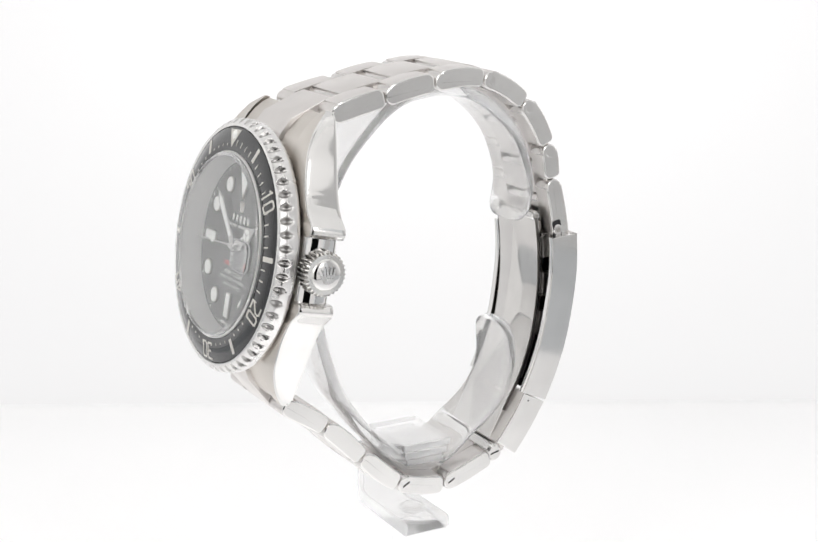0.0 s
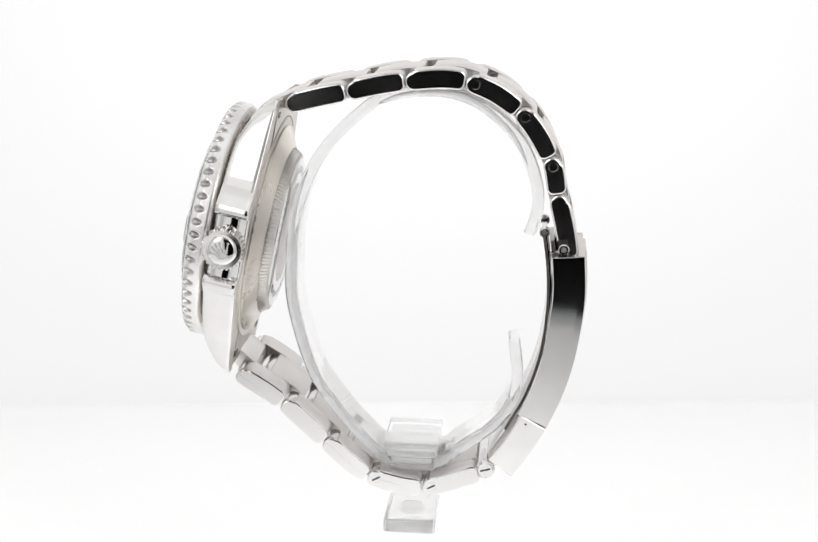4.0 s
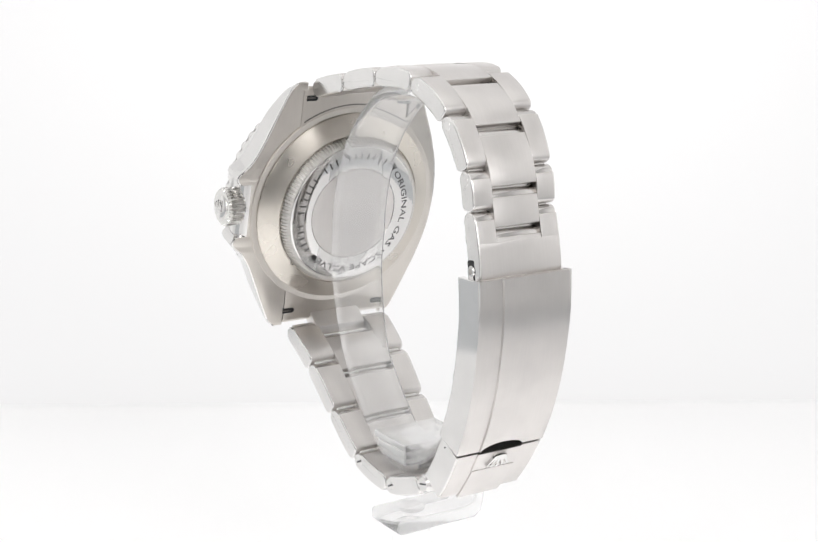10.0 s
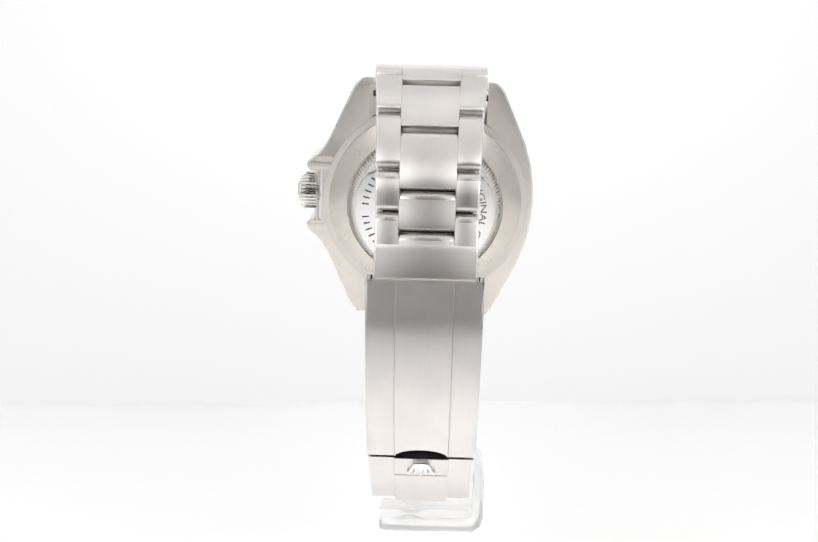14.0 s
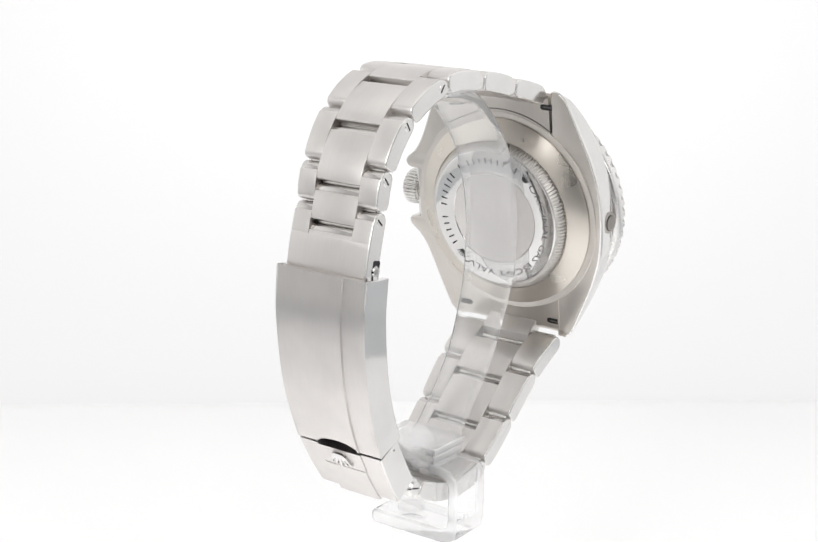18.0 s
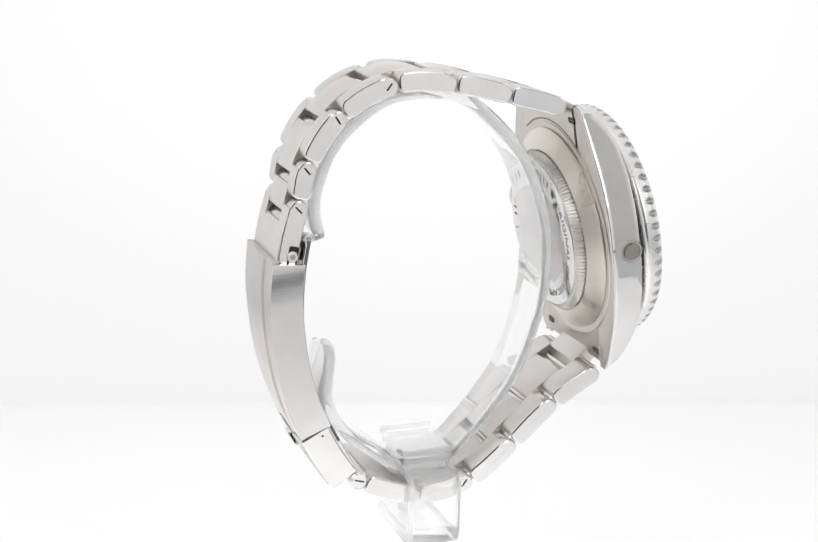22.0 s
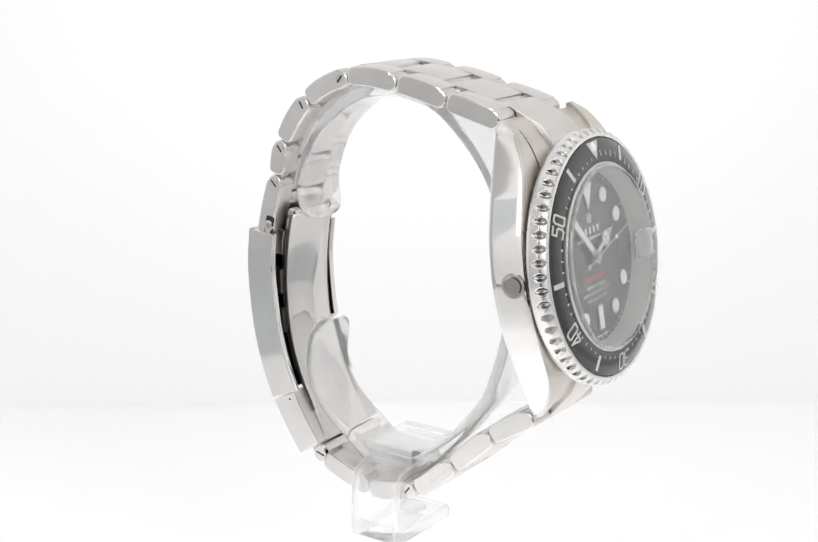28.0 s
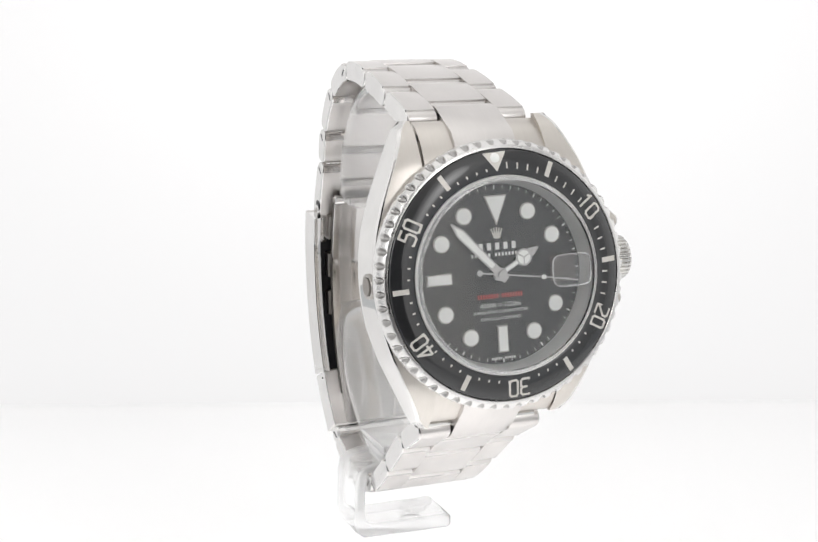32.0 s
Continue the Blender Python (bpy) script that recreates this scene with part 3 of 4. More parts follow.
def build_dial():
    dial = part("dial", disc(15.0, 8.1, 8.4, 96), M_DIAL, watch, "glossy black dial", True)
    part("inner_ring", lathe([(14.65, 8.4), (14.7, 8.6), (15.25, 11.5), (15.45, 12.05), (15.72, 12.1), (15.78, 12.3), (15.95, 12.35), (16.08, 12.1), (16.08, 7.9), (14.65, 7.9)], 128, True), M_REHAUT, dial, "polished steel ring round the dial", True, 25)
    for k in range(12):
        if k in (0, 3, 6, 9):
            continue
        for nm, r, a0, a1, mat in (("marker_surround", 1.42, 8.4, 8.68, M_INNER), ("hour_marker", 1.22, 8.6, 8.76, M_LUME)):
            V, F = disc(r, a0, a1, 28, (0, 0))
            part(nm, turned((V, F), radians(30 * k), 11.35), mat, dial, "", True, 40)
    for k in (6, 9):
        for nm, w, l, a0, a1, mat in (("marker_surround", 0.92, 2.2, 8.4, 8.68, M_INNER), ("hour_marker", 0.74, 2.0, 8.6, 8.76, M_LUME)):
            part(nm, turned(slab([(-w, -l), (w, -l), (w, l), (-w, l)], a0, a1), radians(30 * k), 10.55), mat, dial, "", True)
    for nm, g, a0, a1, mat in (("marker_surround", 0.3, 8.4, 8.68, M_INNER), ("hour_marker", 0.0, 8.6, 8.76, M_LUME)):
        part(nm, turned(slab([(-1.75 - g, 2.0 + g * 0.7), (1.75 + g, 2.0 + g * 0.7), (0, -2.2 - g * 1.6)], a0, a1), 0, 10.6), mat, dial, "", True)
    for k in range(60):
        w, l = (0.11, 0.34) if k % 5 == 0 else (0.06, 0.27)
        part("minute_tick", turned(slab([(-w, -l), (w, -l), (w, l), (-w, l)], 8.4, 8.42), radians(6 * k), 14.1), M_PRINT, dial, "", True)
    # date window under the lens at three
    part("date_window", slab([(9.3, -2.1 + BC), (13.9, -2.1 + BC), (13.9, 2.1 + BC), (9.3, 2.1 + BC)], 8.4, 8.43), M_DATE_SHADE, dial, "date window under the lens, its dark reflection put into the colour", True)

    def printed(text, size, b, mat, name="printed_line"):
        V, F = lettering(text, size)
        part(name, ([(x, y + b + BC, 8.41) for x, y in V], F), mat, dial, "", True)

    def bars(n, w, h, gap, b, mat, name, skip=()):
        out, x = [], -(n * (w + gap) - gap) / 2
        for k in range(n):
            if k not in skip:
                out.append(slab([(x, b + BC), (x + w, b + BC), (x + w, b + h + BC), (x, b + h + BC)], 8.4, 8.42))
            x += w + gap
        part(name, merge(*out), mat, dial, "", True)
    bars(5, 0.72, 1.15, 0.75, 4.0, M_PRINT, "brand_bars")
    bars(16, 0.34, 0.55, 0.26, 2.95, M_PRINT, "printed_line", (6,))
    bars(17, 0.27, 0.72, 0.21, -3.85, M_RED, "red_line", (8,))
    printed("4000ft = 1220m", 1.12, -5.35, M_PRINT)
    printed("SUPERLATIVE CHRONOMETER", 0.72, -6.3, M_PRINT)
    printed("OFFICIALLY CERTIFIED", 0.72, -7.4, M_PRINT)
    bars(11, 0.28, 0.4, 0.12, -13.9, M_PRINT, "printed_line", (5,))
    part("emblem", turned(emblem(1.9, 2.0, 8.4, 8.52), 0, 5.7), M_PLAT, dial, "small silvery coronet emblem", True)
    return dial


def hand(name, pieces, a, label):
    """A hand whose origin lies on the dial's centre, pointing to twelve."""
    ob = None
    base = Matrix.Translation((at_case(0, BC, a) + Vector((OFF, 0, 0))) * MM) @ Matrix(((1, 0, 0, 0), (0, SA, -CA, 0), (0, CA, SA, 0), (0, 0, 0, 1)))
    for nm, data, mat in pieces:
        me = bpy.data.meshes.new(nm)
        me.from_pydata([tuple(Vector(v) * MM) for v in data[0]], [], data[1])
        me.materials.append(mat)
        bm = bmesh.new()
        bm.from_mesh(me)
        bmesh.ops.recalc_face_normals(bm, faces=bm.faces)
        bm.to_mesh(me)
        bm.free()
        o = new(nm, me)
        if ob is None:
            ob = o
            o.parent = watch
            o["label"] = label
        else:
            o.parent = ob
    ob.matrix_basis = base
    return ob, base


def round_poly(cx, cy, r, n=24):
    return [(cx + r * math.sin(2 * math.pi * k / n), cy + r * math.cos(2 * math.pi * k / n)) for k in range(n)]


def build_pointers():
    hour = hand("hour_hand", [("hour_hand", merge(slab([(-0.42, -1.2), (0.42, -1.2), (0.42, 4.1), (-0.42, 4.1)], 0, 0.16), slab(round_poly(0, 5.0, 1.42), 0.0, 0.17), slab([(-0.5, 6.1), (0.5, 6.1), (0.75, 6.6), (0, 8.2), (-0.75, 6.6)], 0, 0.165), slab(round_poly(0, 0, 0.95), 0, 0.2)), M_HAND),
                              ("lume_fill", merge(slab(round_poly(0, 5.0, 1.12), 0.1, 0.2), slab([(-0.25, 1.2), (0.25, 1.2), (0.25, 3.6), (-0.25, 3.6)], 0.1, 0.19)), M_LUME),
                              ("spoke", merge(stroke([(0, 5.0), (0, 6.2)], 0.2, 0.2, 0.22), stroke([(0, 5.0), (1.0, 4.4)], 0.2, 0.2, 0.22), stroke([(0, 5.0), (-1.0, 4.4)], 0.2, 0.2, 0.22)), M_HAND)], 8.85, "steel hour hand with a round white disc")
    minute = hand("minute_hand", [("minute_hand", merge(slab([(-0.62, -1.4), (0.62, -1.4), (0.78, 9.9), (0, 12.3), (-0.78, 9.9)], 0, 0.16), slab(round_poly(0, 0, 1.1), 0, 0.2)), M_HAND),
                                  ("lume_fill", slab([(-0.4, 1.9), (0.4, 1.9), (0.55, 9.7), (0, 11.3), (-0.55, 9.7)], 0.1, 0.18), M_LUME)], 9.15, "steel sword-shaped minute hand with white fill")
    second = hand("second_hand", [("second_hand", merge(slab([(-0.13, -3.6), (0.13, -3.6), (0.09, 13.9), (-0.09, 13.9)], 0, 0.12), slab(round_poly(0, -3.9, 0.5), 0, 0.13), slab(round_poly(0, 0, 0.62), 0, 0.3)), M_HAND),
                                  ("lume_dot", slab(round_poly(0, 7.6, 0.42), 0.05, 0.15), M_LUME)], 9.5, "thin steel seconds hand with a small dot")
    return hour, minute, second


def build_crystal():
    prof = [(0.01, 12.12), (15.18, 12.12), (15.18, 12.95), (8.0, 13.0), (0.01, 13.01)]
    c = part("crystal", lathe(prof, 128, True), M_SAPPHIRE, watch, "clear sapphire crystal with a raised rim", True, 8)
    c.visible_shadow = False
    rim = part("crystal_rim", lathe([(15.22, 12.12), (15.65, 12.12), (15.72, 12.2), (15.72, 12.62), (15.45, 12.9), (15.22, 12.96)], 128, True), M_SAWN, c, "pale polished edge of the crystal", True, 25)
    rim.visible_shadow = False
    n, V, F = 16, [], []
    for a, k in ((13.5, 1.0), (13.72, 0.99), (13.9, 0.93), (14.02, 0.8), (14.1, 0.5)):
        for i in range(4 * n):
            th = 2 * math.pi * i / (4 * n)
            cx, cb = math.cos(th), math.sin(th)
            sx = math.copysign(abs(cx) ** 0.45, cx) * 3.4 * k
            sb = math.copysign(abs(cb) ** 0.45, cb) * 2.6 * k
            V.append((10.9 + sx, BC + sb, a - 0.53))
    m = 4 * n
    for r in range(4):
        F += [[r * m + i, r * m + (i + 1) % m, (r + 1) * m + (i + 1) % m, (r + 1) * m + i] for i in range(m)]
    F += [list(range(m)), list(range(4 * m, 5 * m))]
    d = part("date_lens", (V, F), M_LENS, c, "clear magnifying lens over the date", True, 25)
    d.visible_shadow = False
    edge = [(10.9 + math.copysign(abs(math.cos(w)) ** 0.45, math.cos(w)) * 3.4, BC + math.copysign(abs(math.sin(w)) ** 0.45, math.sin(w)) * 2.6) for w in (2 * math.pi * (i + 0.5) / 40 for i in range(40))]
    e = part("lens_edge", stroke(edge, 0.16, 13.03, 13.3, True), M_RIM, d, "pale ground edge of the lens", True)
    e.visible_shadow = False


def build_crown():
    x, a, b = 23.45, 4.45, 0.0
    seg = 120
    prof = [(0.0, 3.12), (1.2, 3.08), (2.1, 2.96), (2.4, 2.8), (2.6, 2.55), (3.3, 2.5), (3.7, 2.1), (3.75, 1.4), (3.7, -0.6), (3.3, -0.9), (2.0, -0.95), (1.9, -3.2)]
    V, F = [], []
    n = len(prof)
    for k in range(seg):
        th = 2 * math.pi * k / seg
        for i, (r, d) in enumerate(prof):
            if 6 <= i <= 9:
                r -= 0.46 if (k % 4) in (0, 1) else 0.0
            V.append((x + d - 0.8, b + r * math.sin(th), a + r * math.cos(th)))
    for k in range(seg):
        k2 = (k + 1) % seg
        F += [[k * n + i, k * n + i + 1, k2 * n + i + 1, k2 * n + i] for i in range(n - 1)]
    I = [1 if j % (n - 1) < 3 else 0 for j in range(len(F))]
    c = part("crown", (V, F, I), [M_BAR, M_POL], watch, "fluted polished winding crown with a coronet emblem", True, 30)
    em = emblem(3.0, 3.1, 0, 0.22)
    part("emblem", ([(x + 2.2 + h, b + math.cos(0.4) * (y - 1.5) + math.sin(0.4) * q, a - math.cos(0.4) * q + math.sin(0.4) * (y - 1.5)) for q, y, h in em[0]], em[1]), M_RING, c, "raised coronet emblem", True)
    tube = merge(rod_case((20.6, b, a), (x - 1.4, b, a), 2.7))
    part("crown_tube", tube, M_POL, c, "", True, 40)


def rod_case(p, q, r):
    return rod(p, q, r, 32)


def build_back():
    prof = [(0.01, 0.85), (19.3, 0.85), (19.3, 0.6), (19.05, 0.4), (15.8, -1.15), (15.6, -1.2), (15.5, -0.9), (0.01, -0.9)]
    back = part("case_back", lathe(prof, 128, True), M_ROUND, watch, "brushed steel case back", True, 22)
    flutes = 138

    def flute(i, r, a, k, th):
        return r - (0.32 if i in (1, 2, 3) and k % 4 < 2 else 0.0)
    part("fluted_ring", lathe([(13.6, -0.8), (15.35, -0.8), (15.3, -1.6), (14.75, -2.5), (14.2, -2.75), (13.6, -2.75)], flutes * 4, True, flute), M_FLUTE, back, "finely fluted steel ring", True, 25)
    part("polished_ring", lathe([(9.3, -0.9), (13.95, -0.9), (13.95, -2.85), (13.6, -3.0), (9.45, -3.05), (9.3, -2.9)], 128, True), M_POL, back, "polished ring with engraved words", True, 25)
    part("centre_disc", disc(9.28, -0.9, -2.98, 96), M_BRUSH, back, "brushed round centre of the case back", True, 30)

    def around(V, ang0, r):
        """Letters run clockwise as seen from behind, tops outwards."""
        out = []
        for x, y in V:
            w = ang0 - x / r
            rr = r + y
            out.append((-rr * math.cos(w), rr * math.sin(w) + BC, -3.062))
        return out
    r0 = 11.15
    V, F = lettering("ORIGINAL GAS ESCAPE VALVE", 1.75)
    half = max(v[0] for v in V)
    span = radians(170)
    k = span * r0 / (2 * half)
    part("engraved_inscription", (around([(x * k, y) for x, y in V], radians(-42), r0), F), M_INK, back, "dark engraved words", True)
    word = [5, 6, 11]
    chars = sum(word) + 2
    step = radians(160) / chars
    i = 0
    for wlen in word:
        for j in range(wlen):
            w = radians(219) - step * (i + 0.5)
            hw = step * r0 * 0.33
            fr = slab([(-hw * 0.3, 0.05), (hw * 0.3, 0.05), (hw * 0.3, 1.4), (-hw * 0.3, 1.4)], 0, 0.01)
            part("engraved_bar", (around([(x, y) for x, y, z in fr[0]], w, r0), fr[1]), M_INK, back, "", True)
            i += 1
        i += 1
    for ang in (228, 50):
        em = emblem(1.7, 1.7, 0, 0.01)
        part("emblem", (around([(x, y) for x, y, z in em[0]], radians(ang), r0), em[1]), M_INK, back, "small dark coronet emblem", True)


# ---- bracelet
UP = Path([(-26.5, 111.2), (-22.8, 112.4), (-12.6, 114.9), (-2.4, 116.95), (8.2, 117.2), (17.5, 112.4), (23.3, 104.2), (25.0, 97.6), (27.3, 87.7), (27.6, 82)])
LO = Path([(-34.0, 66.5), (-31.6, 62.9), (-23.6, 57.5), (-15.8, 50.3), (-7.8, 43.7), (2.3, 41.4), (12.8, 44.7), (16.5, 47.2)])
UPS = [UP.near(q) for q in [(-22.8, 112.4), (-12.6, 114.9), (-2.4, 116.95), (8.2, 117.2), (17.5, 112.4), (23.3, 104.2), (25.0, 97.6), (27.4, 86.0)]]
LOS = [LO.near(q) for q in [(-31.6, 62.9), (-23.6, 57.5), (-15.8, 50.3), (-7.8, 43.7), (2.3, 41.4), (12.8, 44.7)]]
HALF_UP = [10.8, 10.6, 10.22, 9.7, 9.1, 8.72, 8.55, 8.6]
HALF_LO = [11.2, 10.8, 10.35, 9.9, 9.4, 9.1]
MID_UP = [5.45, 5.35, 5.2, 5.0, 4.8, 4.7, 4.65, 4.65]
MID_LO = [5.45, 5.35, 5.2, 5.1, 5.0, 4.9]
THICK = 1.72


def tapered(outline, path, s0, s1, in0, in1, out0, out1, edge, cap=1, first=None):
    """A link whose two x limits change along the path from (in0, out0) to (in1, out1)."""
    V, F, I = prism(outline, 0.0, 10.0, edge, cap, first)
    span = abs(out0 - in0)
    a, b = path.at(s0)[0], path.at(s1)[0]
    d = b - a
    W = []
    for x, y, z in V:
        f = ((y - a.x) * d.x + (z - a.y) * d.y) / d.length_squared
        lo, hi = in0 + (in1 - in0) * f, out0 + (out1 - out0) * f
        u = x / span if x < 5 else 1 - (10.0 - x) / span     # rims keep their width
        W.append((lo + (hi - lo) * u, y, z))
    return W, F, I


def screw(path, s, x, parent, slot=True, head=0.95, turn=0.6):
    y, z = path.off(s, 0.0)
    sg = 1 if x > 0 else -1
    h = part("screw", rod((x - sg * 0.5, y, z), (x + sg * 0.03, y, z), head, 20), M_POL, parent, "", smooth=40)
    if slot:
        c, q = math.cos(turn), math.sin(turn)
        d = [(y + c * 0.8 - q * 0.16, z + q * 0.8 + c * 0.16), (y - c * 0.8 - q * 0.16, z - q * 0.8 + c * 0.16), (y - c * 0.8 + q * 0.16, z - q * 0.8 - c * 0.16), (y + c * 0.8 + q * 0.16, z + q * 0.8 - c * 0.16)]
        xs = sorted((x - sg * 0.1, x + sg * 0.06))
        part("screw_slot", prism(d, xs[0], xs[1], 0.02, 0), M_DARK, h)


def nose(i, m, v):
    """The rounded first end of a link is finer than its brushed back."""
    return 3 if 2 * m <= i < 3 * m and 21 <= i - 2 * m <= 29 else v


def bracelet(path, S, half, mid, shift, screws_hev, screws_crown):
    n = len(S) - 1
    for k in range(n):
        o = link_outline(path, S[k] - (0.35 if k == 0 else 0.0), S[k + 1], THICK, THICK, 0.08, rc=1.6, rc1=1.15, step=0.22, dome=0.011 * (S[k + 1] - S[k]))
        for sg in (1, -1):
            d = tapered(o, path, S[k], S[k + 1], sg * (mid[k] + 0.02), sg * (mid[k + 1] + 0.02), sg * half[k], sg * half[k + 1], 0.28, 1, 0.05)
            m = len(o)
            # inner faces take material 2, the gap's shade put into their colour
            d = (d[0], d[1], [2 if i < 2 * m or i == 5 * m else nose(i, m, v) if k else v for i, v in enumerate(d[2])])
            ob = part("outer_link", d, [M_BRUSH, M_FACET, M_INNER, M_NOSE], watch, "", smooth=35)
            wx = half[k] + (half[k + 1] - half[k]) * 0.17
            if sg < 0 and k in screws_hev:
                screw(path, S[k] + 1.75, -wx, ob, True, turn=(2.1, 1.9, 0.9, 2.2, 1.0, 0.9, 0.8)[k % 7])
            if sg > 0 and k in screws_crown:
                screw(path, S[k] + 1.75, wx, ob, path is LO, turn=0.5)
        last = k == n - 1
        e = S[k + 1] + (0 if last else shift)
        o = link_outline(path, S[k] + shift + 0.22, e, THICK, THICK, 0.08, rc=1.4, rc1=0.25, step=0.26, dome=0.011 * (S[k + 1] - S[k]))
        d = tapered(o, path, S[k] + shift, e, -mid[k], -mid[k + 1], mid[k], mid[k + 1], 0.05, 0)
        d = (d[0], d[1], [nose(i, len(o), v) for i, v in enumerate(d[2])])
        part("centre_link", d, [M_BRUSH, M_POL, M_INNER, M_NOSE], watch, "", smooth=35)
    if path is UP:
        s0, s1 = S[n - 1] + shift + 2.45, S[n] + 0.05
        o = link_outline(path, s0, s1, THICK + 0.14, THICK - 0.3, 0.0, rc=0.05, rc1=1.0)
        f = (s0 - S[n - 1]) / (S[n] - S[n - 1])
        w0, w1 = half[n - 1] + (half[n] - half[n - 1]) * f - 0.22, half[n] - 0.22
        d = tapered(o, path, s0, s1, -w0, -w1, w0, w1, 0.05, 0)
        part("last_link_plate", d, [M_BRUSH, M_BRUSH], watch, "", smooth=35)
    for k in range(n):
        for s, w in ((S[k], half[k] - 0.9), (S[k] + shift + 0.2, mid[k] - 0.1)):
            y, z = path.off(s, -0.3 if path is UP else 0.3)
            part("link_pin", rod((-w, y, z), (w, y, z), 0.62, 14), M_BAR, watch, "", smooth=40)


HEAD_X = 0.65                    # the head sits this much nearer to the crown side than the bracelet


def under(b):
    """Height of the end link's underside."""
    return table(abs(b), [(13.5, 1.02), (23.3, 1.02)])


def seam(sb):
    """The fine round joint between end link and case, seen from behind."""
    V, F = [], []
    n = 28
    for k in range(n + 1):
        th = radians(-32.5 + 65 * k / n)
        for r in (20.5, 20.74):
            b = sb * r * math.cos(th)
            V += [(r * math.sin(th), b, under(b) - 0.03), (r * math.sin(th), b, under(b) + 0.2)]
    for k in range(n):
        a, c = 4 * k, 4 * k + 4
        F += [[a, a + 2, c + 2, c], [a, c, c + 1, a + 1], [a + 2, a + 3, c + 3, c + 2]]
    return V, F


def end_link(path, s1, sb):
    """The solid link between the lugs, with a raised middle tongue."""
    if sb > 0:
        prof = [(13.5, 7.0), (17.5, 6.6), (20.5, 5.45), (22.6, 4.1), (24.2, 2.5), (24.7, 1.5), (23.9, 1.05), (13.5, 1.05)]
    else:
        prof = [(-13.5, 7.0), (-17.5, 6.6), (-20.5, 5.45), (-22.6, 4.1), (-24.2, 2.5), (-24.7, 1.5), (-23.9, 1.05), (-13.5, 1.05)]
    yz = [(v.y, v.z) for v in (at_case(0, b, a) for b, a in prof)]
    ob = part("end_link", prism(yz, -11.3 + HEAD_X, 11.3 + HEAD_X, 0.02, 0), [M_SATIN, M_POL], watch, "brushed end link between the lugs", smooth=30)
    part("joint_line", seam(sb), M_PIN, ob, "fine dark joint round the case back", True)
    tp = [(sb * b, a) for b, a in ((13.5, 7.6), (17.5, 7.4), (20.5, 6.4), (22.9, 5.0))]
    tongue = [(v.y, v.z) for v in (at_case(0, b, a) for b, a in tp)]
    g = sb * THICK
    p0, p1 = path.off(s1 - 1.4, g * 1.03), path.off(s1 - 0.1, g)
    q1, q0 = path.off(s1 - 0.05, 0.2 * g), path.off(s1 - 1.5, -0.9 * g)
    inner = [(v.y, v.z) for v in (at_case(0, b, a) for b, a in ((sb * 23.0, 1.2), (sb * 20.6, 2.0), (sb * 13.5, 2.0)))]
    part("tongue", prism(tongue + [p0, p1, q1, q0] + inner, -5.5 + HEAD_X * 0.5, 5.5 + HEAD_X * 0.5, 0.12, 0), [M_BRUSH, M_POL], ob, "raised brushed middle of the end link", smooth=30)


# ---- clasp
COVER = Path([(30.35, 86.9), (30.75, 81), (30.5, 75.5), (29.4, 67.5), (27.5, 60.5), (25.0, 54.4)])
LATCH = Path([(24.9, 54.1), (22.8, 50.2), (20.8, 47.0), (18.8, 44.2)])
BLADE = Path([(23.0, 90.5), (24.0, 84), (24.3, 76), (23.3, 67), (21.0, 59.5), (18.2, 54), (14.6, 47.2)])


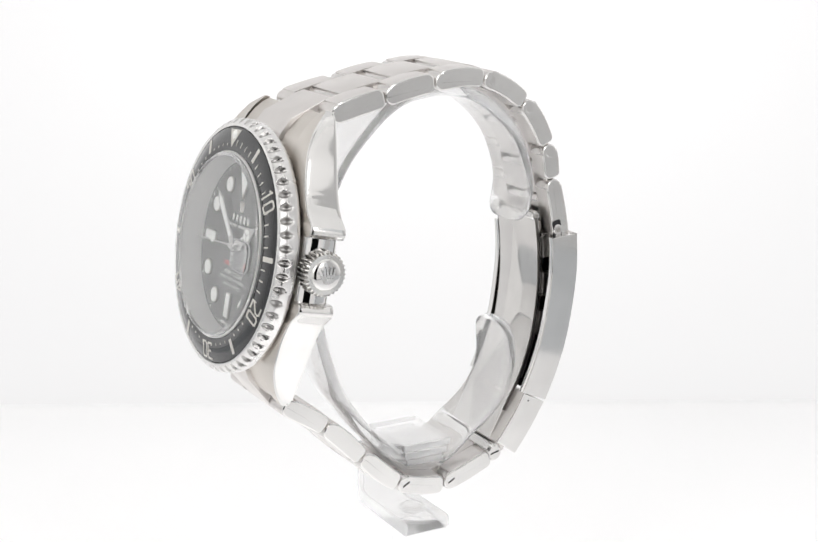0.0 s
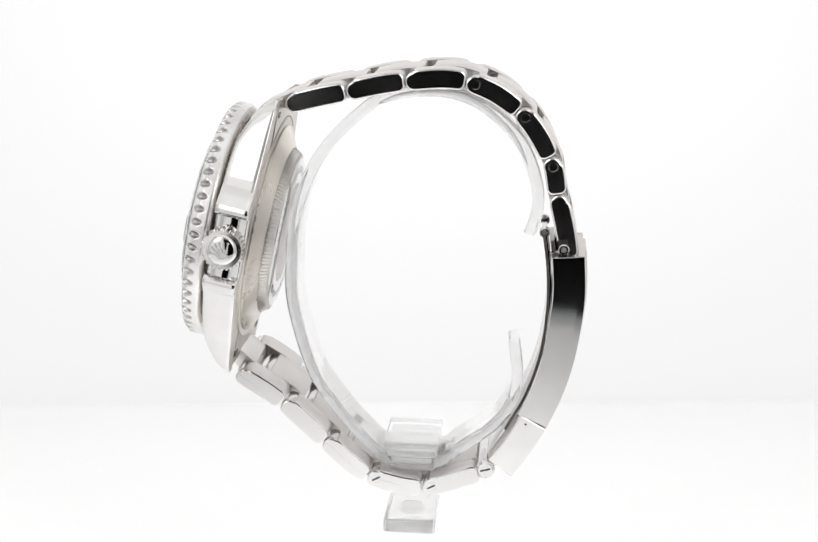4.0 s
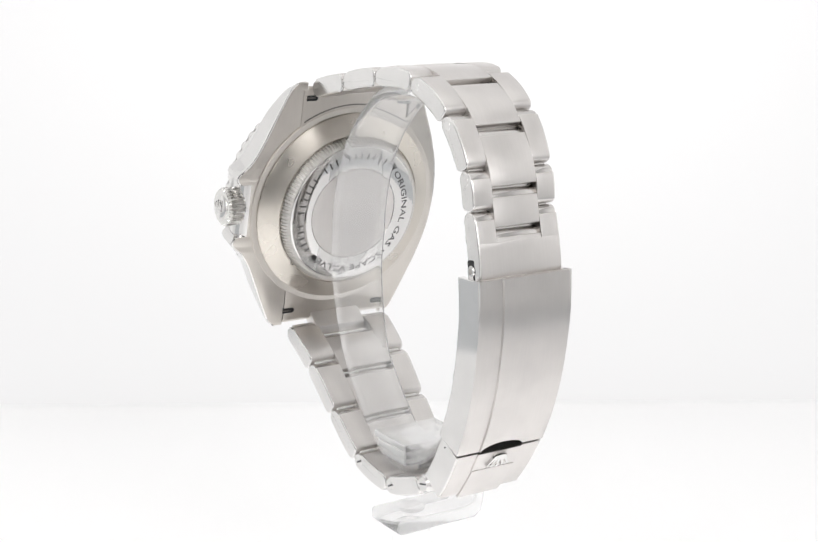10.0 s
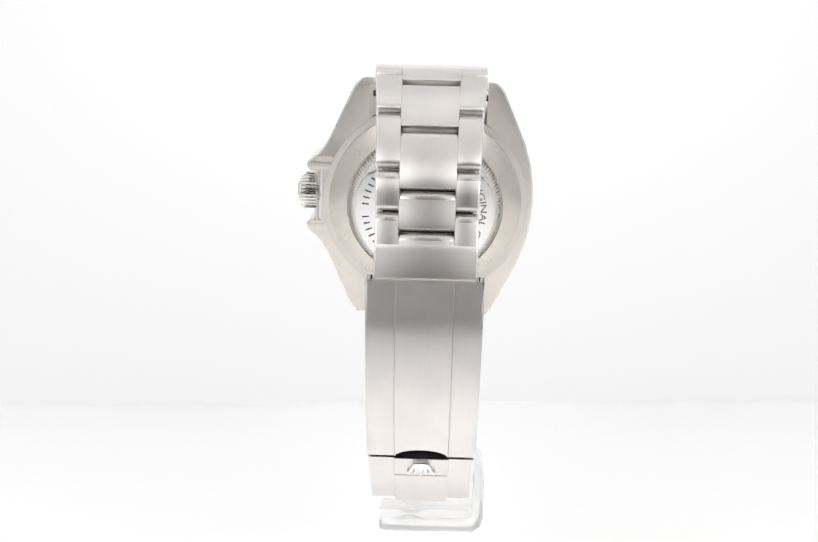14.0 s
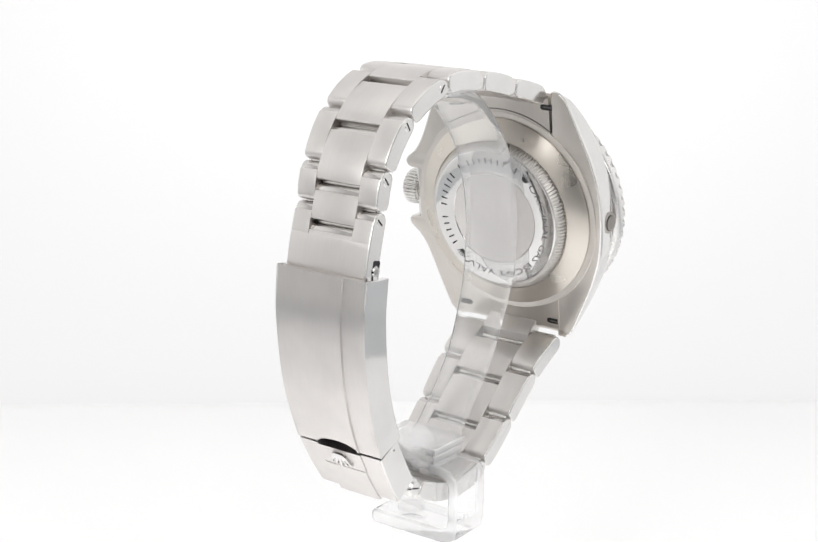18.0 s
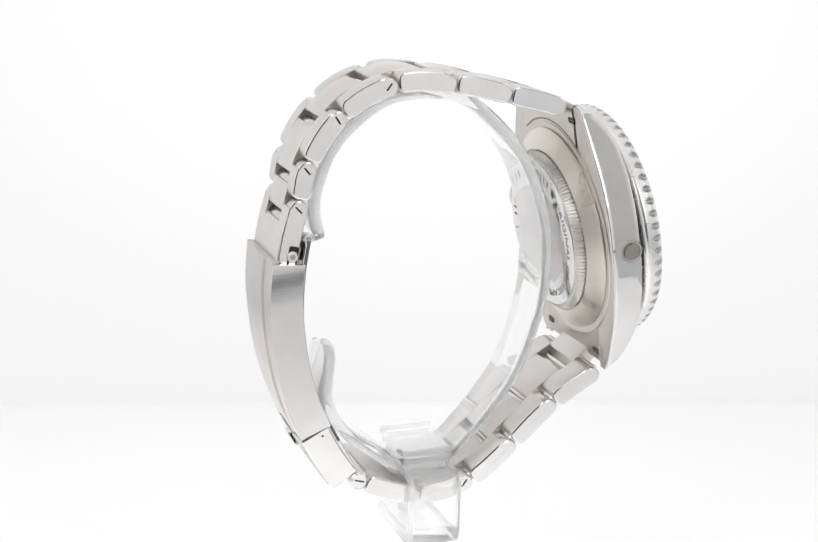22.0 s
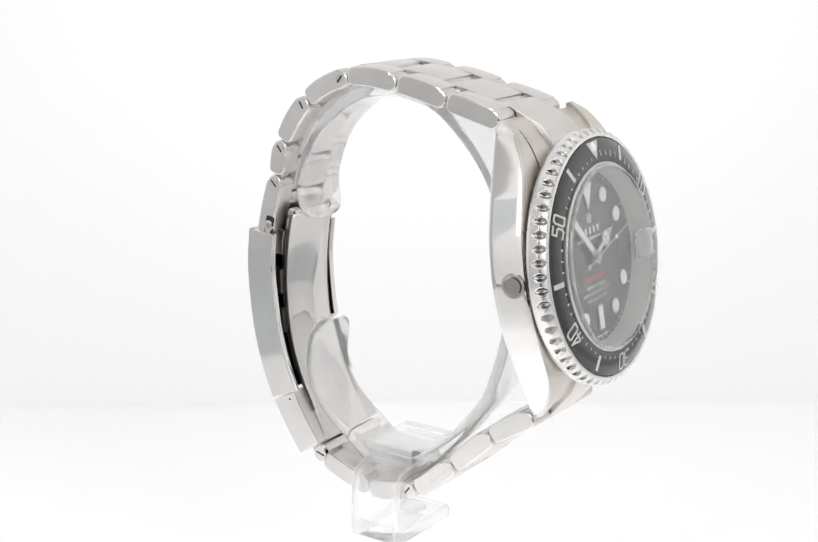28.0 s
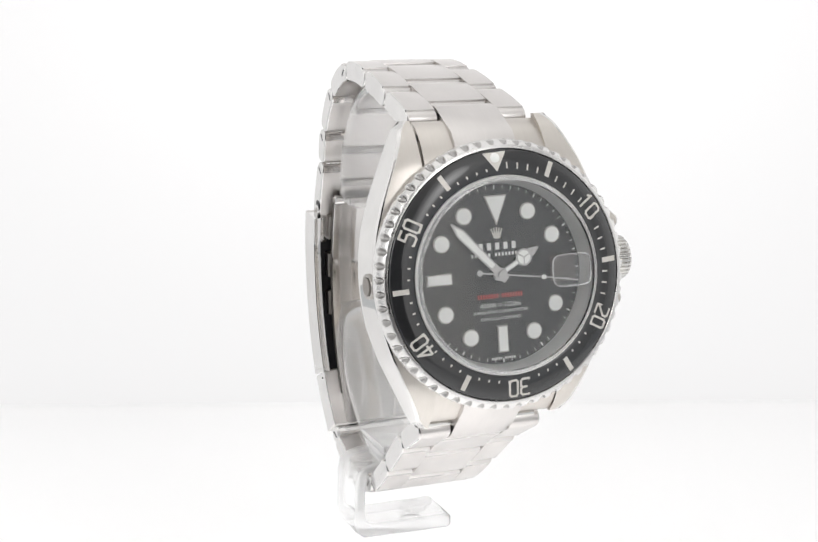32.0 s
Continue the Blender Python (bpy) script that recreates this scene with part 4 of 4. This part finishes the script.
def build_clasp():
    L = COVER.s[-1]
    hw0, hw1 = 9.85, 9.35
    # cover plate, its lower rim cut away in a thumb arc
    nx, ns = 40, 24
    V, F, I = [], [], []

    def lower(x):
        return L - (1.75 * math.sqrt(max(0.0, 1 - (x / 4.6) ** 2)) if abs(x) < 4.6 else 0.0)

    def ridge(x, u):
        t = (0.503 - abs(u)) / 0.013
        return 0.36 * max(0.0, min(1.0, t)) - 0.10 * max(0, (abs(x) - 8.6)) ** 2
    us = sorted({*[-1 + 2 * i / nx for i in range(nx + 1)], -0.503, -0.49, 0.503, 0.49, -0.47, 0.47})
    for layer in (0, 1):
        for i in range(ns + 1):
            for u in us:
                hw = hw0 + (hw1 - hw0) * i / ns
                x = u * hw
                s = lower(x) * i / ns
                y, z = COVER.off(s, -(0.0 - ridge(x, u)) if layer == 0 else -1.3)
                V.append((x, y, z))
    n = len(us)
    base = (ns + 1) * n
    for i in range(ns):
        for j in range(n - 1):
            F.append([i * n + j, i * n + j + 1, (i + 1) * n + j + 1, (i + 1) * n + j])
            F.append([base + i * n + j, base + (i + 1) * n + j, base + (i + 1) * n + j + 1, base + i * n + j + 1])
    for j in range(n - 1):
        for i in (0, ns):
            F.append([i * n + j, i * n + j + 1, base + i * n + j + 1, base + i * n + j])
    I = [0] * len(F)
    for i in range(ns):
        for j in (0, n - 1):
            F.append([i * n + j, (i + 1) * n + j, base + (i + 1) * n + j, base + i * n + j])
            I.append(1)
    cover = part("clasp_cover", (V, F, I), [M_COVER, M_POL], watch, "brushed steel folding clasp cover with a raised middle band", smooth=30)
    for sg in (1, -1):
        d = prism(ribbon(COVER, 0.0, L, -0.09, 5.9, 18), hw0 - 1.35, hw0 + 0.03, 0.16)
        f = []
        for x, y, z in d[0]:
            sc = COVER.near((y, z))
            out = (Vector((y, z)) - COVER.at(sc)[0]).length
            f.append((sg * (abs(x) - (hw0 - hw1) * max(0, min(1, (86.9 - z) / 32)) + 0.015 * (out - 2.5)), y, z))
        part("side_wall", (f, d[1], d[2]), [M_POL, M_POL], cover, "polished side of the clasp", smooth=35)
    # latch
    Q = LATCH.s[-1]
    body = prism(ribbon(LATCH, 0.18, Q, 0.0, 5.4, 8), -9.2, 9.2, 0.25)
    body = ([(x * (1 - 0.05 * max(0, (54 - z) / 10)), y, z) for x, y, z in body[0]], *body[1:])
    latch = part("clasp_latch", body, [M_COVER, M_POL], watch, "brushed safety catch of the clasp", smooth=35)
    part("catch_band", prism(ribbon(LATCH, 0.1, 4.3, 0.3, 1.0, 8), -4.75, 4.75, 0.12, 0), [M_COVER, M_POL], latch, "", smooth=30)
    part("catch_tip", prism(ribbon(LATCH, 4.5, Q + 0.75, 0.3, 2.2, 8), -4.55, 4.55, 0.12, 0), [M_COVER, M_POL], latch, "", smooth=30)
    em = emblem(4.3, 3.4, 0, 0.6)
    pts = []
    for x, y, h in em[0]:
        p = LATCH.off(0.4 + y, 0.25 + h)
        pts.append((x, p[0], p[1]))
    part("emblem", (pts, em[1]), M_POL, latch, "raised coronet emblem")
    for sg in (1, -1):
        y, z = LATCH.off(1.2, -3.7)
        part("pivot_pin", rod((sg * 9.0, y, z), (sg * 9.22, y, z), 0.22, 10), M_DARK, latch)
    # folding blades inside
    BL = BLADE.s[-1]
    blade = part("folding_blade", prism(ribbon(BLADE, 0.0, BL, 0.45, 0.45, 30), -6.4, 6.4, 0.15), [M_BLADE, M_POL], watch, "polished curved inner blade of the clasp", smooth=35)
    part("second_blade", prism(ribbon(BLADE, 2.0, BL - 13.0, 1.5, -0.75, 24), -5.5, 5.5, 0.15), [M_INNER, M_INNER], blade, "", smooth=35)
    # solid dark filler in place of the clasp's shaded inside
    part("hollow_shade", prism(ribbon(COVER, 1.0, L - 0.6, -1.6, 3.7, 14), -8.2, 8.2, 0.1), [M_DARK, M_DARK], cover, "dark filler standing in for the shade inside the clasp", smooth=35)
    hook = [BLADE.off(BL - 11.0 * k / 12, -0.42) for k in range(13)] + [BLADE.off(BL - 11.0 + 11.0 * k / 12, 0.42 + 1.9 * math.sin(math.pi * k / 12) ** 2) for k in range(13)]
    part("blade_hook", prism(hook, -6.3, 6.3, 0.3), [M_POL, M_POL], blade, "rounded polished end of the blade", smooth=40)
    for sg in (1, -1):
        xs = sorted((sg * 6.42, sg * 6.58))
        part("blade_rim", prism(ribbon(BLADE, 0.6, BL - 6.0, 0.1, 0.42, 26), xs[0], xs[1], 0.03), [M_PIN, M_PIN], blade, "dark edge of the blade", smooth=35)
    for s in (4.0, 11.5, 19.0):
        for sg in (1, -1):
            xs = sorted((sg * 5.5, sg * 6.9))
            part("spacer", prism(ribbon(BLADE, s, s + 4.6, 3.4, -0.6, 5), xs[0], xs[1], 0.1), [M_INNER, M_INNER], blade, "", smooth=35)
    for sg in (1, -1):
        # hinge recess as a dark side plate, its shade put into the colour
        q = link_outline(UP, UPS[-1] - 3.6, UPS[-1] + 0.9, 0.1, 1.68, 0.0, rc=0.4)
        xs = sorted((sg * 8.2, sg * 8.68))
        part("recess_shade_plate", prism(q, xs[0], xs[1], 0.05), [M_DARK, M_DARK], watch, "thin dark plate imitating the shaded recess by the clasp hinge", smooth=35)
        y, z = UP.off(UPS[-1] - 1.7, -0.75)
        kn = part("hinge_lug", merge(rod((sg * 8.3, y, z), (sg * 8.85, y, z), 1.0, 24), prism(link_outline(UP, UPS[-1] - 1.7, UPS[-1] + 0.8, -0.15, 1.35, 0.0, rc=0.3), *sorted((sg * 8.3, sg * 8.82)), 0.05)), M_POL, watch, "polished hinge lug of the clasp", smooth=40)
        part("hinge_pin", rod((sg * 8.8, y, z), (sg * 8.9, y, z), 0.5, 16), M_INNER, kn, "", smooth=40)
    for sg in (1, -1):
        y, z = UP.off(UPS[-1] + 0.3, 0.2)
        arm = link_outline(UP, UPS[-1] - 1.2, UPS[-1] + 5.5, 1.45, 1.45, 0.0, rc=1.4)
        xs = sorted((sg * 6.7, sg * 8.35))
        a = part("hinge_arm", prism(arm, xs[0], xs[1], 0.15), [M_POL, M_POL], watch, "polished hinge arm of the clasp", smooth=35)
        part("hinge_pin", rod((sg * 8.2, y, z), (sg * 8.5, y, z), 0.7, 16), M_INNER, a, "", smooth=40)
    for sg in (1, -1):
        y, z = BLADE.off(0.3, 0)
        k = part("hinge_knuckle", rod((sg * 4.4, y, z), (sg * 6.4, y, z), 0.95, 20), M_POL, blade, "", smooth=40)
        part("hinge_pin", rod((sg * 6.3, y, z), (sg * 6.55, y, z), 0.5, 14), M_INNER, k, "", smooth=40)
    y, z = LO.off(LOS[-1] + 1.3, 0)
    t = part("end_tube", rod((-8.9, y, z), (8.9, y, z), 1.75, 24), M_POL, watch, "polished tube joining bracelet and clasp", smooth=40)
    for sg in (1, -1):
        part("screw_slot", prism([(y - 0.9, z - 0.35), (y + 0.9, z + 0.15), (y + 0.9, z + 0.45), (y - 0.9, z - 0.05)], sg * 8.86 if sg > 0 else -8.95, 8.95 if sg > 0 else -8.86, 0.01, 0), M_DARK, t)


build_case()
build_bezel()
build_dial()
HOUR, MINUTE, SECOND = build_pointers()
build_crystal()
build_crown()
build_back()
SHIFT = 3.1
end_link(UP, UPS[0] + SHIFT, 1)
end_link(LO, LOS[0] + SHIFT, -1)
bracelet(UP, UPS, HALF_UP, MID_UP, SHIFT, (3, 4, 5, 6), (3, 4, 5))
bracelet(LO, LOS, HALF_LO, MID_LO, SHIFT, (3,), (3, 4))
build_clasp()

# ------------------------------------------------------------------ the clear display stand
stand = tagged(new("watch_stand"), "clear acrylic watch stand with an open ring on a post", "stand")
RING = Path([(20.2, 89.0), (21.5, 93.5), (21.3, 98.5), (18.0, 106.3), (11.2, 112.5), (4.0, 114.8), (-5.0, 113.9), (-11.0, 110.3), (-18.1, 102.2), (-22.2, 91.3),
             (-23.0, 81.6), (-22.4, 73.9), (-18.8, 62.3), (-14.2, 55.3), (-9.2, 49.6), (-4.5, 45.4), (0.2, 43.6), (5.0, 45.0), (10.0, 48.9), (14.4, 52.2), (17.6, 56.0), (19.1, 60.7), (18.9, 65.5), (18.2, 69.4)])


def strip(path, half, top, low, r_end, edge=0.55, n=110):
    """A band of clear sheet along the path with soft edges and rounded tips; its narrow sides take material 1."""
    L = path.s[-1]
    V, F, I = [], [], []
    sec = []
    for cx, cn, w0 in ((1, 1, 0), (-1, 1, 90), (-1, -1, 180), (1, -1, 270)):
        for k in range(4):
            w = radians(w0 + 30 * k)
            sec.append((cx, cn, math.cos(w), math.sin(w)))
    m = len(sec)
    fr = [k / n for k in range(n + 1)]
    fr = sorted({*fr, *[q * r_end / L for q in (0, 0.03, 0.1, 0.2, 0.35, 0.55, 0.8)], *[1 - q * r_end / L for q in (0, 0.03, 0.1, 0.2, 0.35, 0.55, 0.8)]})
    for q in fr:
        s = q * L
        d = max(0.0, r_end - min(s, L - s))
        cut = r_end - math.sqrt(max(0.0, r_end * r_end - d * d))
        v = path.at(s)[0]
        f = max(0.0, min(1.0, (84.0 - v.y) / 24.0)) * max(0.0, min(1.0, -v.x / 7.0))    # the front limb is cut narrower downwards
        hw, mid = half - 0.9 * f - cut, 0.2 + 1.0 * f
        for cx, cn, c, sn in sec:
            x = cx * (hw - edge) + edge * c
            y, z = path.off(s, (cn * ((top + low) / 2 - edge) + edge * sn) + (top - low) / 2)
            V.append((x + mid, y, z))
    for k in range(len(fr) - 1):
        for i in range(m):
            j = (i + 1) % m
            F.append([k * m + i, k * m + j, (k + 1) * m + j, (k + 1) * m + i])
            I.append(0 if sec[i][0] != sec[j][0] else 1)
    F += [list(range(m)), list(range((len(fr) - 1) * m, len(fr) * m))]
    I += [1, 1]
    return V, F, I


def build_stand():
    part("open_ring", strip(RING, 5.7, 1.05, 1.05, 3.6), [M_ACRYLIC, M_SAWN], stand, "clear curved acrylic ring, open at the clasp", smooth=50)
    for z0, z1, xa, xb, hy in ((48.0, 49.3, -6.8, 7.2, 5.1), (46.3, 47.7, -6.4, 6.8, 4.6), (44.7, 46.0, -5.9, 6.2, 3.9)):
        part("block", prism([(-hy, z0), (hy, z0), (hy, z1), (-hy, z1)], xa, xb, 0.35), [M_BLOCK, M_RIM], stand, "", smooth=35)
    # bent bracket: outline in x and z, carried along y
    out = [(-5.0, 46.1), (-7.6, 46.2), (-10.0, 45.6), (-11.4, 44.2), (-11.8, 42.0), (-11.8, 34.6), (-11.3, 32.5), (-9.8, 31.4), (7.2, 31.2), (7.8, 31.8), (7.8, 33.4), (7.2, 34.0),
           (-8.3, 34.0), (-9.4, 34.7), (-9.7, 36.0), (-9.7, 42.2), (-9.5, 43.2), (-8.7, 43.9), (-7.6, 44.2), (-5.0, 44.3)]
    d = prism([(x, z) for x, z in out], -4.9, 4.9, 0.45)
    part("bent_bracket", ([(y, x, z) for x, y, z in d[0]], d[1], d[2]), [M_BLOCK, M_RIM], stand, "clear bent acrylic bracket under the ring", smooth=50)
    part("peg", rod((1.9, 0, 33.9), (1.9, 0, 34.7), 2.6, 32), M_BLOCK, stand, "round clear peg through the bracket", smooth=40)
    part("post", rod((0, 0, 4.0), (0, 0, 30.95), 3.7, 32), M_BLOCK, stand, "", smooth=40, off=False)
    part("foot", rod((0, 0, 0.15), (0, 0, 4.0), 22, 64), M_BLOCK, stand, "", smooth=40, off=False)


build_stand()


# ------------------------------------------------------------------ what moves
def motions():
    rows = [(t, pose(0, 0, 0, 0, 0, a)) for t, a in TURN]
    walk(watch, rows)
    walk(stand, rows)
    turn = lambda base, deg: base @ Matrix.Rotation(radians(-deg), 4, "Z")
    walk(SECOND[0], [(t, turn(SECOND[1], -95.0 + 6.0 * t)) for t in range(0, 33, 4)])
    walk(MINUTE[0], [(0, turn(MINUTE[1], -47.7)), (32, turn(MINUTE[1], -44.5))])
    walk(HOUR[0], [(0, turn(HOUR[1], 59.6)), (32, turn(HOUR[1], 59.9))])


motions()
